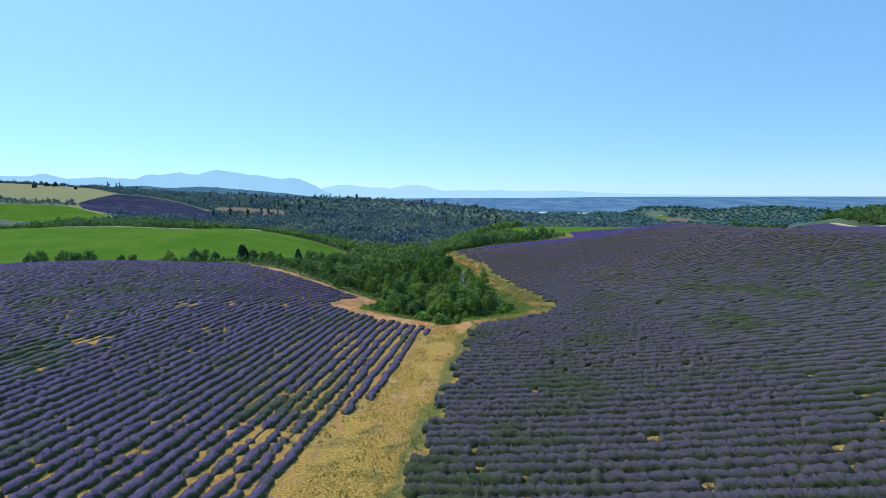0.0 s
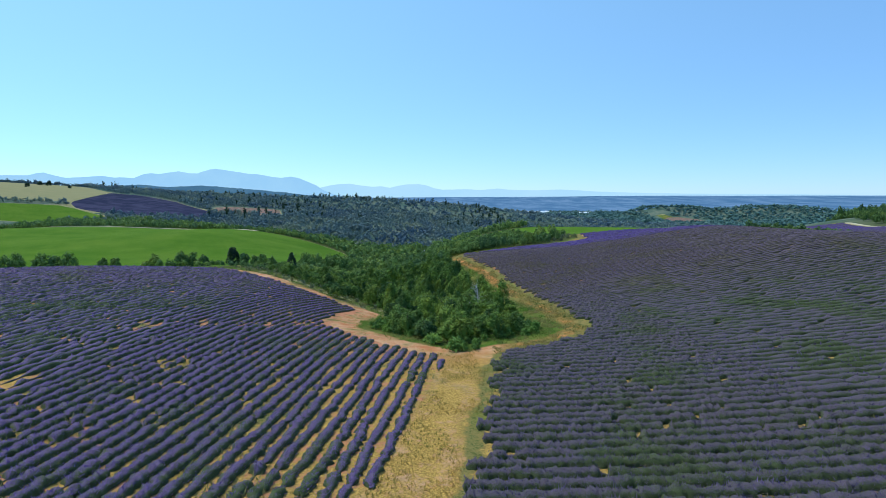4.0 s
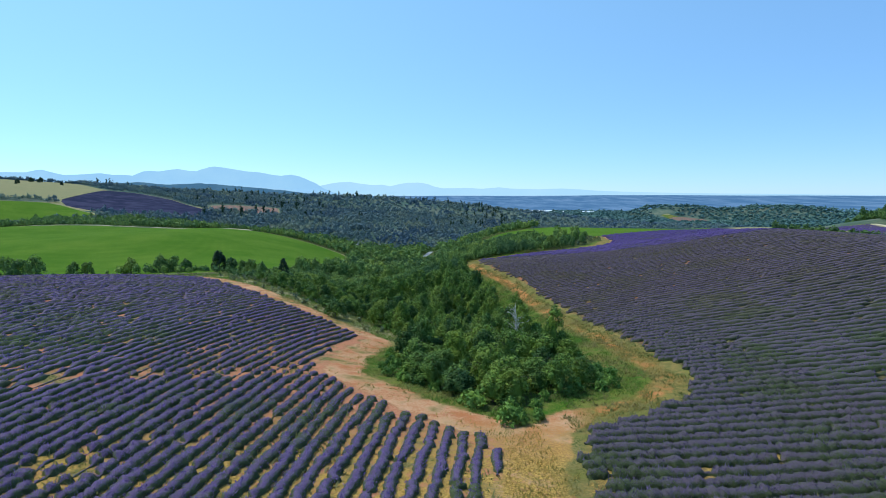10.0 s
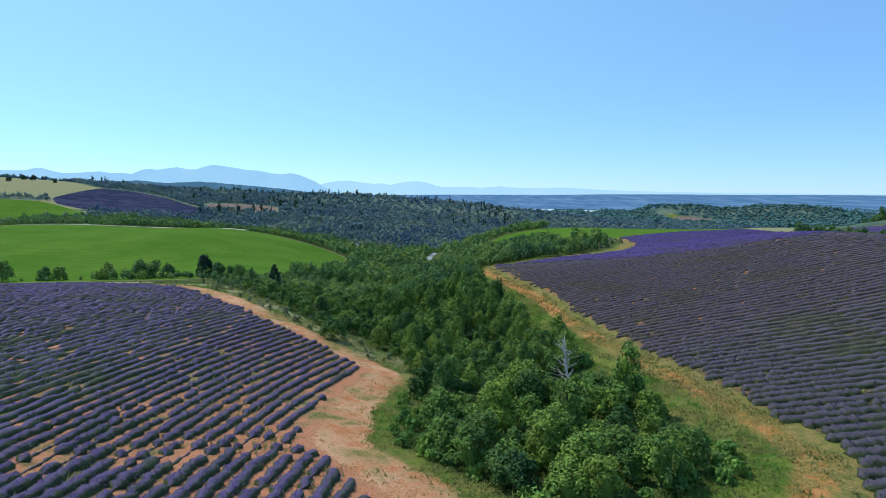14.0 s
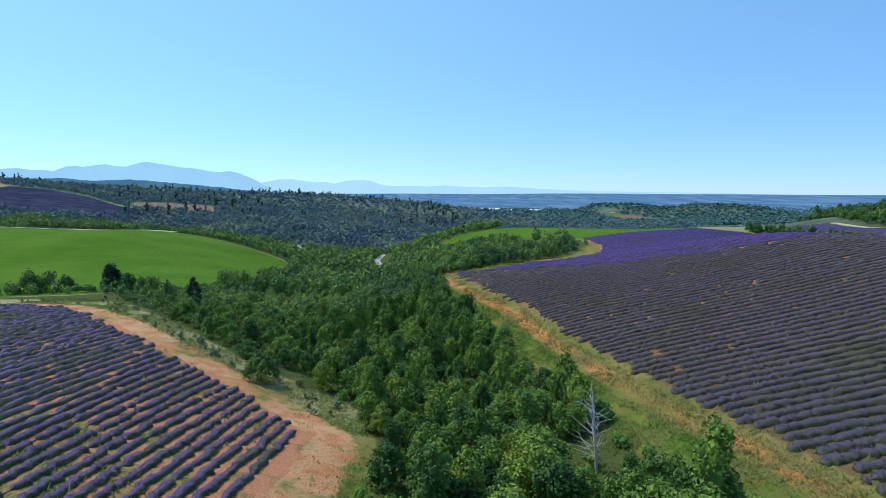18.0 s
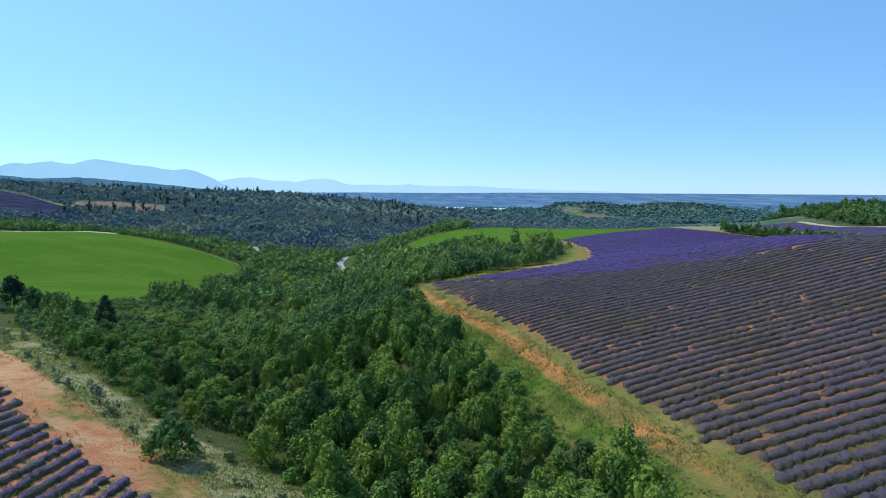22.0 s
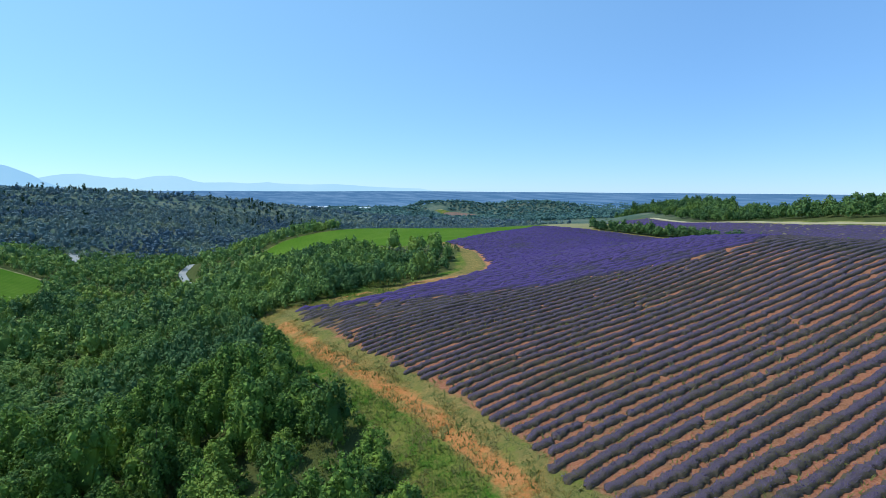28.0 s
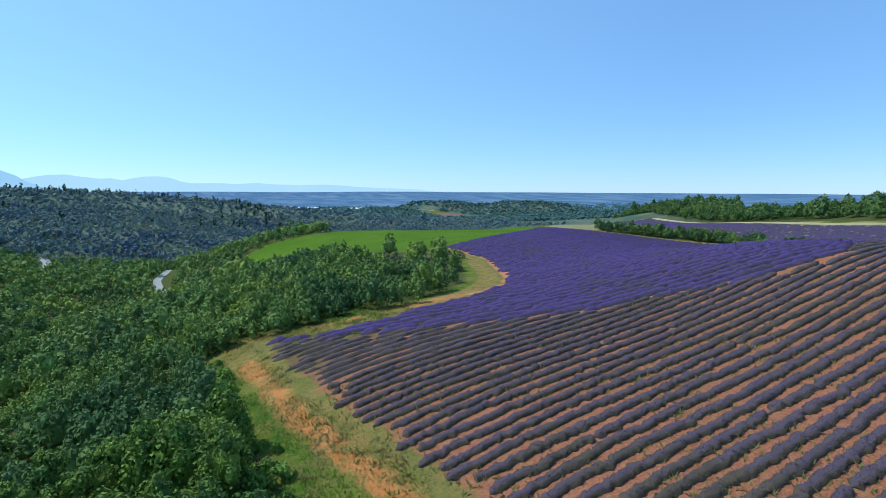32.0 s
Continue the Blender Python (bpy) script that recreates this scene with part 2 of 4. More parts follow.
def ground_material():
    k = Mat("earth_and_grass", 1.0, 0.02)
    fine, mid, wide, patch = k.noise(1.9, 7, 0.72), k.noise(0.35, 5), k.noise(0.06, 4), k.noise(0.02, 3)
    edge = k.op("MULTIPLY_ADD", fine, 2.0)
    k.l.new(k.op("MULTIPLY", mid, 2.4), edge.node.inputs[2])
    wob = k.op("SUBTRACT", edge, 2.2)                                       # metres by which edges wander
    speck = k.noise(5.5, 5, 0.75)
    tuft = k.noise(0.9, 6, 0.72)
    soil = k.mix(k.ramp(speck, 0.35, 0.68), (0.42, 0.15, 0.07), (0.54, 0.265, 0.145))
    soil = k.mix(k.ramp(k.op("ADD", k.op("MULTIPLY", wide, 0.6), k.op("MULTIPLY", mid, 0.4)), 0.50, 0.66), soil, k.mix(k.ramp(speck, 0.4, 0.62), (0.24, 0.18, 0.08), (0.50, 0.38, 0.20)))
    weeds = k.mix(k.ramp(speck, 0.40, 0.60), (0.06, 0.088, 0.018), (0.28, 0.22, 0.085))
    straw = k.mix(k.ramp(speck, 0.38, 0.62), (0.41, 0.265, 0.09), (0.15, 0.13, 0.036))
    grass = k.mix(k.ramp(k.op("ADD", k.op("MULTIPLY", mid, 0.55), k.op("MULTIPLY", speck, 0.45)), 0.43, 0.58), (0.05, 0.12, 0.012), (0.17, 0.185, 0.035))
    straw = k.mix(k.ramp(tuft, 0.44, 0.60), straw, k.mix(k.ramp(speck, 0.4, 0.6), (0.085, 0.105, 0.025), (0.21, 0.18, 0.055)))
    grass = k.mix(k.ramp(k.op("ADD", k.op("MULTIPLY", wide, 0.4), k.op("MULTIPLY", tuft, 0.6)), 0.46, 0.58), grass, straw)
    grass = k.mix(k.op("MULTIPLY", k.attr("slope"), k.ramp(tuft, 0.66, 0.44)), grass, k.mix(k.ramp(speck, 0.38, 0.62), (0.47, 0.39, 0.20), (0.20, 0.19, 0.09)))
    lav_floor = k.mix(k.ramp(k.op("ADD", mid, k.op("MULTIPLY", wide, 0.7)), 0.82, 1.06), soil, weeds)
    d = k.op("ADD", k.attr("lav"), wob)
    east = k.attr("east")
    cover = k.mix(fine, (0.085, 0.07, 0.035), (0.17, 0.13, 0.06))
    covered = k.op("SUBTRACT", k.op("ADD", patch, k.op("MULTIPLY", mid, 0.5)), k.op("MULTIPLY", k.attr("bare"), 0.46))
    lav_floor = k.mix(k.op("MULTIPLY", east, k.ramp(covered, 0.46, 0.70)), k.mix(k.op("MULTIPLY", east, 0.8), lav_floor, k.mix(k.ramp(speck, 0.35, 0.65), (0.25, 0.085, 0.046), (0.38, 0.175, 0.10))), cover)
    shift = k.op("SUBTRACT", d, k.op("MULTIPLY", east, 0.7))
    verge = k.mix(k.ramp(d, 0.3, 1.2), weeds, straw)
    track = k.mix(k.ramp(k.op("ADD", speck, mid), 0.75, 1.2), (0.46, 0.15, 0.038), (0.53, 0.235, 0.085))
    track = k.mix(east, k.mix(k.ramp(k.op("ADD", speck, mid), 0.8, 1.15), (0.45, 0.17, 0.068), (0.58, 0.335, 0.18)), track)
    track = k.mix(k.ramp(k.op("ADD", wide, k.op("MULTIPLY", mid, 0.6)), 0.78, 0.95), track, straw)
    dry = k.mix(k.ramp(speck, 0.36, 0.62), (0.60, 0.37, 0.095), (0.26, 0.165, 0.042))
    dry = k.mix(k.ramp(k.op("ADD", k.op("MULTIPLY", wide, 0.4), k.op("MULTIPLY", mid, 0.6)), 0.56, 0.68), dry, weeds)
    track = k.mix(k.op("MULTIPLY", k.attr("south"), k.ramp(k.op("ADD", mid, fine), 1.25, 0.95)), track, dry)
    verge = k.mix(k.op("MULTIPLY", east, 0.8), verge, k.mix(k.ramp(k.op("ADD", wide, k.op("MULTIPLY", mid, 0.5)), 0.66, 0.84), straw, k.mix(k.ramp(mid, 0.4, 0.6), weeds, grass)))
    bald = k.op("ADD", k.op("ADD", k.op("MULTIPLY", mid, 0.8), k.op("MULTIPLY", tuft, 0.8)), k.op("MULTIPLY", k.attr("bare"), 0.10))
    bald = k.op("MAXIMUM", k.op("SUBTRACT", 1.0, east), k.ramp(bald, 0.75, 0.93))
    verge = k.mix(k.op("MULTIPLY", k.op("MULTIPLY", k.attr("orange"), bald), k.op("MULTIPLY", k.ramp(k.op("SUBTRACT", shift, k.op("MULTIPLY", east, 1.0)), -0.5, 0.3), k.ramp(k.op("ADD", shift, k.op("MULTIPLY", east, 1.7)), 5.2, 4.2))), verge, track)
    verge = k.mix(k.ramp(k.op("ADD", shift, k.op("MULTIPLY", east, 1.5)), 4.4, 5.2), verge, grass)
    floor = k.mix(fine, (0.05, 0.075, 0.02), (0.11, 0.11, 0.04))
    # far grey-green floor, with distance haze put into its colour beyond 560 m
    hazy_heath = k.mix(k.ramp(k.op("ADD", k.op("MULTIPLY", patch, 0.6), k.op("MULTIPLY", wide, 0.4)), 0.42, 0.60), (0.075, 0.12, 0.09), (0.16, 0.18, 0.125))
    floor = k.mix(k.attr("hazy_heath"), floor, hazy_heath)
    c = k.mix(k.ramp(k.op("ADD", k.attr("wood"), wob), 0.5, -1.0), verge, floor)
    lav_floor = k.mix(k.op("MULTIPLY", k.attr("south"), k.ramp(tuft, 0.64, 0.46)), lav_floor, dry)
    c = k.mix(k.ramp(k.op("ADD", d, k.op("MULTIPLY", east, 1.0)), 0.4, -0.4), c, lav_floor)
    crop = k.mix(k.ramp(k.noise(0.03, 6, 0.7), 0.3, 0.7), (0.070, 0.145, 0.011), (0.118, 0.188, 0.021))
    stripes = k.n.new("ShaderNodeTexWave")
    stripes.inputs["Scale"].default_value, stripes.inputs["Distortion"].default_value = 0.09, 6.0
    stripes.inputs["Detail"].default_value, stripes.inputs["Detail Scale"].default_value = 3.0, 0.12
    stripes.bands_direction = "Y"
    k.l.new(k.co, stripes.inputs["Vector"])
    crop = k.mix(k.op("MULTIPLY", k.ramp(stripes.outputs["Fac"], 0.55, 1.0), 0.5), crop, (0.058, 0.125, 0.010))
    vines = k.n.new("ShaderNodeTexWave")
    vines.inputs["Scale"].default_value, vines.inputs["Distortion"].default_value = 0.045, 0.4
    vines.bands_direction = "X"
    k.l.new(k.co, vines.inputs["Vector"])
    for name, col in (("green", crop), ("tan", k.mix(wide, (0.24, 0.235, 0.11), (0.32, 0.27, 0.13))), ("red", k.mix(k.ramp(vines.outputs["Fac"], 0.4, 0.7), (0.30, 0.165, 0.125), (0.13, 0.115, 0.085))),
                      ("violet", k.mix(k.ramp(k.op("ADD", wide, k.op("MULTIPLY", patch, 0.5)), 0.6, 0.95), (0.024, 0.026, 0.055), (0.055, 0.052, 0.09))), ("lane", k.mix(mid, (0.22, 0.22, 0.07), (0.36, 0.30, 0.13)))):
        c = k.mix(k.ramp(k.op("ADD", k.attr(name), k.op("MULTIPLY", wob, 0.5)), 0.3, -0.3), c, col)
    k.colour(c).bump(k.op("ADD", k.op("MULTIPLY", fine, 0.5), mid), 0.35, 1.0)
    return k.m


# ---- the ground: one sheet out to the horizon ----
def spread(lo, hi, step, far_lo, far_hi, grow=1.07, most=90.0):
    mid = list(np.arange(lo, hi + step / 2, step))
    out, s = [], step
    v = hi
    while v < far_hi:
        s = min(s * grow, most)
        v += s
        out.append(v)
    pre, s, v = [], step, lo
    while v > far_lo:
        s = min(s * grow, most)
        v -= s
        pre.append(v)
    return np.array(pre[::-1] + mid + out)


gx = spread(-90, 130, 2.4, -4900, 4900, 1.055)
gy = spread(0, 270, 2.4, -4900, 4900, 1.045)
X, Y = np.meshgrid(gx, gy)
Zg = land(X, Y)
ni, nj = X.shape
idx = np.arange(ni * nj).reshape(ni, nj)
quads = np.stack([idx[:-1, :-1], idx[:-1, 1:], idx[1:, 1:], idx[1:, :-1]], -1).reshape(-1, 4)
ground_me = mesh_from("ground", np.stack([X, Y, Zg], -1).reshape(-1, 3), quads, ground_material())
ground = tagged(new("ground", ground_me), "dry orange earth, grass verges and fields over rolling hills", "ground", kind="structure")


def wood_reach(x, y):
    """Negative where trees may stand: away from every field and verge."""
    side = np.interp(y, [60, 75, 95, 140, 165, 190, 214], [5, 8.0, 9.2, 9.4, 8.4, 6.8, 4.6]) + 0.8 * np.sin(y * 0.3)
    verge = np.where((x > 2) & (y > 74), side, 4.5 + 2.0 * np.sin(y * 0.07) + np.interp(y, [70, 76, 92, 112], [2, 3.6, 2.6, 0])) + np.where((x < -12) & (y > 108), np.clip((y - 108) / 14, 0, 1) * 6.8, 0)
    open_near = np.minimum(np.minimum(reach(LAV_LEFT, x, y), reach(LAV_RIGHT, x, y)) - verge, reach(LAV_BLOOM, x, y) - 3.0)
    rest = np.minimum.reduce([reach(p, x, y) for p in (GREEN_LEFT, GREEN_RIGHT, CLEARING, FAR_LAV, FAR_RED, FAR_TAN, SMALL_GREEN, RIGHT_LAV, RIGHT_ROAD, RIGHT_TAN, HILL_TAN, HILL_RED)])
    return -np.minimum(open_near, rest - 1.0)


fx, fy = X.ravel(), Y.ravel()
masks = {"lav": np.minimum.reduce([reach(p, fx, fy) for p in (LAV_LEFT, LAV_RIGHT, LAV_BLOOM)]), "wood": wood_reach(fx, fy),
         "green": np.minimum.reduce([reach(p, fx, fy) for p in (GREEN_LEFT, GREEN_RIGHT, SMALL_GREEN)]),
         "tan": np.minimum.reduce([reach(p, fx, fy) for p in (FAR_TAN, RIGHT_TAN, HILL_TAN, RIGHT_LAV)]), "red": np.minimum(reach(FAR_RED, fx, fy), reach(HILL_RED, fx, fy)),
         "violet": reach(FAR_LAV, fx, fy), "lane": reach(RIGHT_ROAD, fx, fy), "bare": np.where((fx > 6) & (fy > 120) & (fx < 90), np.clip((fy - 120) / 35, 0, 1) * np.clip((205 - fy) / 20, 0, 1), 0.0),
         "orange": np.where(fx < 70, np.clip((219 - fy) / 4, 0, 1), 0.0), "slope": np.where(fx < -10, np.clip((fy - 116) / 15, 0, 1), 0.0), "hazy_heath": np.clip((np.hypot(fx, fy) - 560) / 150, 0, 1), "south": np.clip((72 - fy) / 12, 0, 1), "east": np.where((((fx > 9) & (fy > 66)) | ((fx > -8) & (fy > 150))) & (fy < 216), 1.0, np.where(reach(LAV_RIGHT, fx, fy) < 0.5, 1.0, 0.0))}
for name, values in masks.items():
    ground_me.attributes.new(name, "FLOAT", "POINT").data.foreach_set("value", values.astype(np.float32))


# ---- lavender ----
def lavender_leaf(name, leaf, bloom, south=None):
    """Grey-green foliage with flowers pushing through."""
    k = Mat(name, 0.95, 0.1)
    fine, plant, field = k.noise(8.0, 5, 0.75), k.noise(1.3, 3), k.noise(0.09, 4, 0.6)
    c = k.mix(k.ramp(plant, 0.35, 0.65), leaf, tuple(v * f for v, f in zip(leaf, (1.45, 1.4, 1.1))))
    if south:                                                # greener plants in the southern half of the field
        xyz = k.n.new("ShaderNodeSeparateXYZ")
        k.l.new(k.co, xyz.inputs[0])
        c = k.mix(k.ramp(xyz.outputs["Y"], 135, 85), c, k.mix(k.ramp(plant, 0.35, 0.65), south, tuple(v * 1.4 for v in south)))
    up = k.op("ADD", k.attr("bloom"), k.op("MULTIPLY", k.op("SUBTRACT", fine, 0.5), 1.5))
    up = k.op("SUBTRACT", up, k.op("MULTIPLY", k.ramp(field, 0.5, 0.72), 0.45))          # patches that flower less
    k.colour(k.mix(k.ramp(up, 0.5, 1.15), c, bloom)).bump(fine, 0.10, 1.0)
    return k.m


def lavender_flower(name, a, b, c):
    """Flower spikes: violet, varied from spray to spray and over the field."""
    k = Mat(name, 0.9, 0.1)
    col = k.mix(k.island(), a, b)
    col = k.mix(k.ramp(k.noise(0.07, 4), 0.42, 0.66), col, c)
    k.colour(k.mix(k.op("MULTIPLY", k.ramp(k.noise(0.5, 3), 0.45, 0.72), 0.6), col, tuple(0.75 * v for v in c)))
    return k.m


def lavender_field(name, outline, azimuth, gap, materials, label, near, half=0.5, height=0.42, spike=0.15, missing=0.05, patches=(), lush=1.0, thin=0.8, fan=0.0, swell=None, sprays=12, uneven=0.11):
    """A field of rows. Each row is one mesh of leafy clumps grown together with upright flower spikes; it follows the ground and sinks where
    plants are missing. near(x, y) tells where it is drawn finely; patches: x, y, radius of bare or weedy spots; swell(x, y): how full the plants are."""
    field = tagged(new(name, None), label, "lavender field")
    a = radians(azimuth)
    along, across = np.array([math.sin(a), math.cos(a)]), np.array([math.cos(a), -math.sin(a)])
    p = np.array(outline, float)
    u, w = p @ along, p @ across
    slack = 40 if fan else 0
    for line in np.arange(w.min() - slack + gap / 2, w.max() + slack, gap):
        s = np.arange(u.min(), u.max(), 0.23)
        b = a + fan * line                                   # rows spread slightly like a fan
        al, ac = np.array([math.sin(b), math.cos(b)]), np.array([math.cos(b), -math.sin(b)])
        wander = 0.10 * np.sin(s * 0.21 + line) + 0.06 * np.sin(s * 0.9 + line * 3)
        cx, cy = s * al[0] + wander * ac[0] + line * across[0], s * al[1] + wander * ac[1] + line * across[1]
        inside = (reach(outline, cx, cy) < rng.uniform(-1.6, 0.35)) & (cy > -26)
        for start, stop in runs(inside):
            if stop - start < 10:
                continue
            pick = np.arange(start, stop)
            close = near(cx[start:stop], cy[start:stop])
            pick = pick[close | (pick % 4 == 0)]
            n, sides = len(pick), 6 if close.any() else 4
            if n < 4:
                continue
            fine = near(cx[pick], cy[pick])
            t = s[pick]
            slot = t / 0.62 + 0.3 * np.sin(t * 1.3 + line) + 0.2 * np.sin(t * 3.1 + 2 * line)
            plant = np.floor(slot).astype(int)
            plant -= plant.min()
            g = np.random.default_rng(int((line + 900) * 97) + int(start))
            vigour = g.normal(1.0, uneven, plant.max() + 1).clip(0.5, 1.35)[plant]
            aside = g.normal(0, 0.07, plant.max() + 1)[plant]
            lost = g.random(plant.max() + 1)[plant]
            x0, y0 = cx[pick] + aside * across[0], cy[pick] + aside * across[1]
            bare = np.array([0.75 * noise.noise((v * 0.07, line * 0.16, 3.0)) + 0.6 * noise.noise((v * 0.22, line * 0.8, 5.0)) for v in t[::4]]).repeat(4)[:n]
            chance = missing + np.clip(bare - 0.45, 0, 1) * thin
            for qx, qy, qr in patches:
                chance = chance + 0.75 * np.exp(-((x0 - qx) ** 2 + (y0 - qy) ** 2) / (qr * qr))
            size = np.where(lost < chance, rng.uniform(0.05, 0.4, n), vigour)
            size = size * (0.98 - 1.5 * uneven + 2.2 * uneven * np.sin(math.pi * (slot % 1.0))) * (1 + rng.normal(0, 0.05, n))
            if swell:
                size = size * swell(x0, y0)
            size[0] = size[-1] = 0.3
            q = np.linspace(0, math.pi, sides)
            lat = -np.cos(q)[None] * (half * size)[:, None] * (1 + rng.normal(0, 0.12, (n, sides)))
            up = (np.sin(q) ** 0.7)[None] * (height * size)[:, None] * (1 + rng.normal(0, 0.12, (n, sides)))
            up[:, 0] = up[:, -1] = -0.05
            lon = rng.normal(0, 0.04, (n, sides))
            x = x0[:, None] + lat * across[0] + lon * along[0]
            y = y0[:, None] + lat * across[1] + lon * along[1]
            zg = land(x0, y0)
            z = zg[:, None] + up
            k = np.arange(n * sides).reshape(n, sides)
            quads = np.stack([k[:-1, :-1], k[1:, :-1], k[1:, 1:], k[:-1, 1:]], -1).reshape(-1, 4)
            tris = np.concatenate([quads[:, [0, 1, 2]], quads[:, [0, 2, 3]]])
            # flower spikes fan out from the crest, most where the plants are strong
            owner = np.repeat(np.arange(n), np.where(fine, sprays, int(12 * lush)))
            keep = size[owner] > 0.42
            owner = owner[keep]
            m = len(owner)
            side = rng.normal(0, 0.54, m).clip(-0.97, 0.97)
            push = rng.uniform(-0.5, 0.5, m) * np.where(fine[owner], 0.24, 0.82)
            bx = x0[owner] + side * half * size[owner] * across[0] + push * along[0]
            by = y0[owner] + side * half * size[owner] * across[1] + push * along[1]
            bz = zg[owner] + height * size[owner] * (1 - side ** 2) ** 0.35 * 0.86
            tall = spike * size[owner] * rng.uniform(0.6, 1.4, m)
            wide = np.where(fine[owner], 0.025, 0.075) * rng.uniform(0.7, 1.5, m)
            th = rng.uniform(0, math.pi, m)
            ex, ey = np.cos(th) * wide, np.sin(th) * wide
            out = side * 0.85 * tall
            lx, ly = out * across[0] + rng.normal(0, 0.35, m) * tall, out * across[1] + rng.normal(0, 0.35, m) * tall
            sv = np.stack([np.stack([bx - ex, by - ey, bz], -1), np.stack([bx + ex, by + ey, bz], -1), np.stack([bx + lx, by + ly, bz + tall * (1 - 0.35 * side ** 2)], -1)], 1).reshape(-1, 3)
            st = np.arange(m * 3).reshape(m, 3) + n * sides
            me = mesh_from("lavender_row", np.concatenate([np.stack([x, y, z], -1).reshape(-1, 3), sv]), np.concatenate([tris, st]), materials[0], False)
            me.materials.append(materials[1])
            me.polygons.foreach_set("use_smooth", np.r_[np.ones(len(tris), bool), np.zeros(len(st), bool)])
            me.polygons.foreach_set("material_index", np.r_[np.zeros(len(tris), np.int32), np.ones(len(st), np.int32)])
            me.attributes.new("bloom", "FLOAT", "POINT").data.foreach_set("value", np.r_[np.tile(np.sin(q), n), np.ones(m * 3)].astype(np.float32))
            part("lavender_row", me, field)
    return field


def runs(flags):
    """Start and end of each stretch of true flags."""
    edge = np.diff(np.r_[0, flags.astype(int), 0])
    return list(zip(np.flatnonzero(edge == 1), np.flatnonzero(edge == -1)))


GREY_BLOOM = (lavender_leaf("lavender_leaves", (0.080, 0.067, 0.050), (0.116, 0.085, 0.124), (0.054, 0.066, 0.026)), lavender_flower("grey_violet_flowers", (0.086, 0.065, 0.124), (0.212, 0.150, 0.292), (0.153, 0.110, 0.154)))
LEFT_BLOOM = (lavender_leaf("lavender_leaves_violet", (0.082, 0.078, 0.05), (0.155, 0.098, 0.215), (0.066, 0.080, 0.034)), lavender_flower("violet_flowers", (0.175, 0.095, 0.30), (0.35, 0.21, 0.51), (0.23, 0.145, 0.305)))
FULL_BLOOM = (lavender_leaf("lavender_leaves_deep", (0.06, 0.05, 0.08), (0.09, 0.052, 0.21)), lavender_flower("deep_violet_flowers", (0.085, 0.045, 0.245), (0.14, 0.078, 0.35), (0.115, 0.07, 0.26)))
lavender_field("lavender_field", LAV_LEFT, 6.5, 1.45, LEFT_BLOOM, "lavender field in purple bloom on orange soil beside a dirt track",
               lambda x, y: (x > -40) & (y > 6) & (y < 145), half=0.52, height=0.48, spike=0.17, lush=0.6, swell=lambda x, y: np.interp(x, [-26, -8, 2], [1.05, 0.86, 0.76]) * np.interp(y, [72, 92, 140, 175], [1.0, 0.72, 0.76, 1.05]) ** np.interp(x, [-60, -36], [0.0, 1.0]),
               patches=((-35, 79, 2.5), (-28, 82, 2.5), (-22, 84, 2.5), (-43, 76, 3), (-30, 58, 2.5), (-44, 50, 3), (-12, 22, 2)))
lavender_field("lavender_field", LAV_RIGHT, 92.6, 1.52, GREY_BLOOM, "wide lavender field of grey-violet rows on a gentle hillside",
               lambda x, y: ((x < 36) | ((y > 128) & (x < 72))) & (y > 8) & (y < 190), uneven=0.075, half=0.53, height=0.45, spike=0.17, missing=0.015, thin=0.3, fan=0.00094, lush=0.6,
               swell=lambda x, y: np.interp(y, [40, 90, 125, 170], [1.26, 1.16, 0.93, 0.83]) * np.interp(x, [30, 80], [1.0, 1.08]), patches=((40, 20, 2.5), (52, 26, 2.5), (42, 78, 1.2)))
lavender_field("lavender_field", LAV_BLOOM, 92.0, 1.7, FULL_BLOOM, "deep purple lavender field in full bloom below a wood", lambda x, y: (x < -900),
               half=0.76, height=0.5, missing=0.01, patches=((80, 285, 3), (90, 292, 3)), lush=0.55)
lavender_field("lavender_field", RIGHT_LAV, 158.0, 2.6, FULL_BLOOM, "distant lavender field with pale soil between its rows beside a lane", lambda x, y: (x < -900),
               half=1.0, missing=0.05, lush=0.7)


# ---- trees ----
def leaf_material(name, dark, light, varied=False, patch=0.2):
    k = Mat(name, 0.75, 0.25)
    v = k.island()
    c = k.mix(v, dark, light)
    tone = k.n.new("ShaderNodeNewGeometry").outputs["Position"]
    c = k.mix(k.ramp(k.noise(patch * 1.1, 3, 0.6, tone), 0.48, 0.70), c, tuple(0.5 * (a + b) * s for a, b, s in zip(dark, light, (1.8, 1.45, 1.0))))
    c = k.mix(k.ramp(k.noise(patch * 0.85, 3, 0.6, tone), 0.52, 0.36), c, tuple(0.5 * (a + b) * s for a, b, s in zip(dark, light, (0.55, 0.65, 0.9))))
    own = k.random() if varied else k.noise(patch * 1.5, 1, 0.5, tone)
    c = k.mix(k.op("MULTIPLY", k.ramp(own, 0.55, 1.0), 0.6), c, tuple(b * f for b, f in zip(light, (1.15, 0.95, 0.8))))
    c = k.mix(k.op("MULTIPLY", k.ramp(own, 0.40, 0.0), 0.8), c, tuple(a * f for a, f in zip(dark, (0.7, 0.8, 1.2))))
    k.colour(c)
    t = k.n.new("ShaderNodeBsdfTranslucent")
    k.l.new(c, t.inputs[0])
    m = k.n.new("ShaderNodeMixShader")
    m.inputs[0].default_value = 0.10
    k.l.new(k.b.outputs[0], m.inputs[1])
    k.l.new(t.outputs[0], m.inputs[2])
    k.l.new(m.outputs[0], k.n["Material Output"].inputs[0])
    return k.m


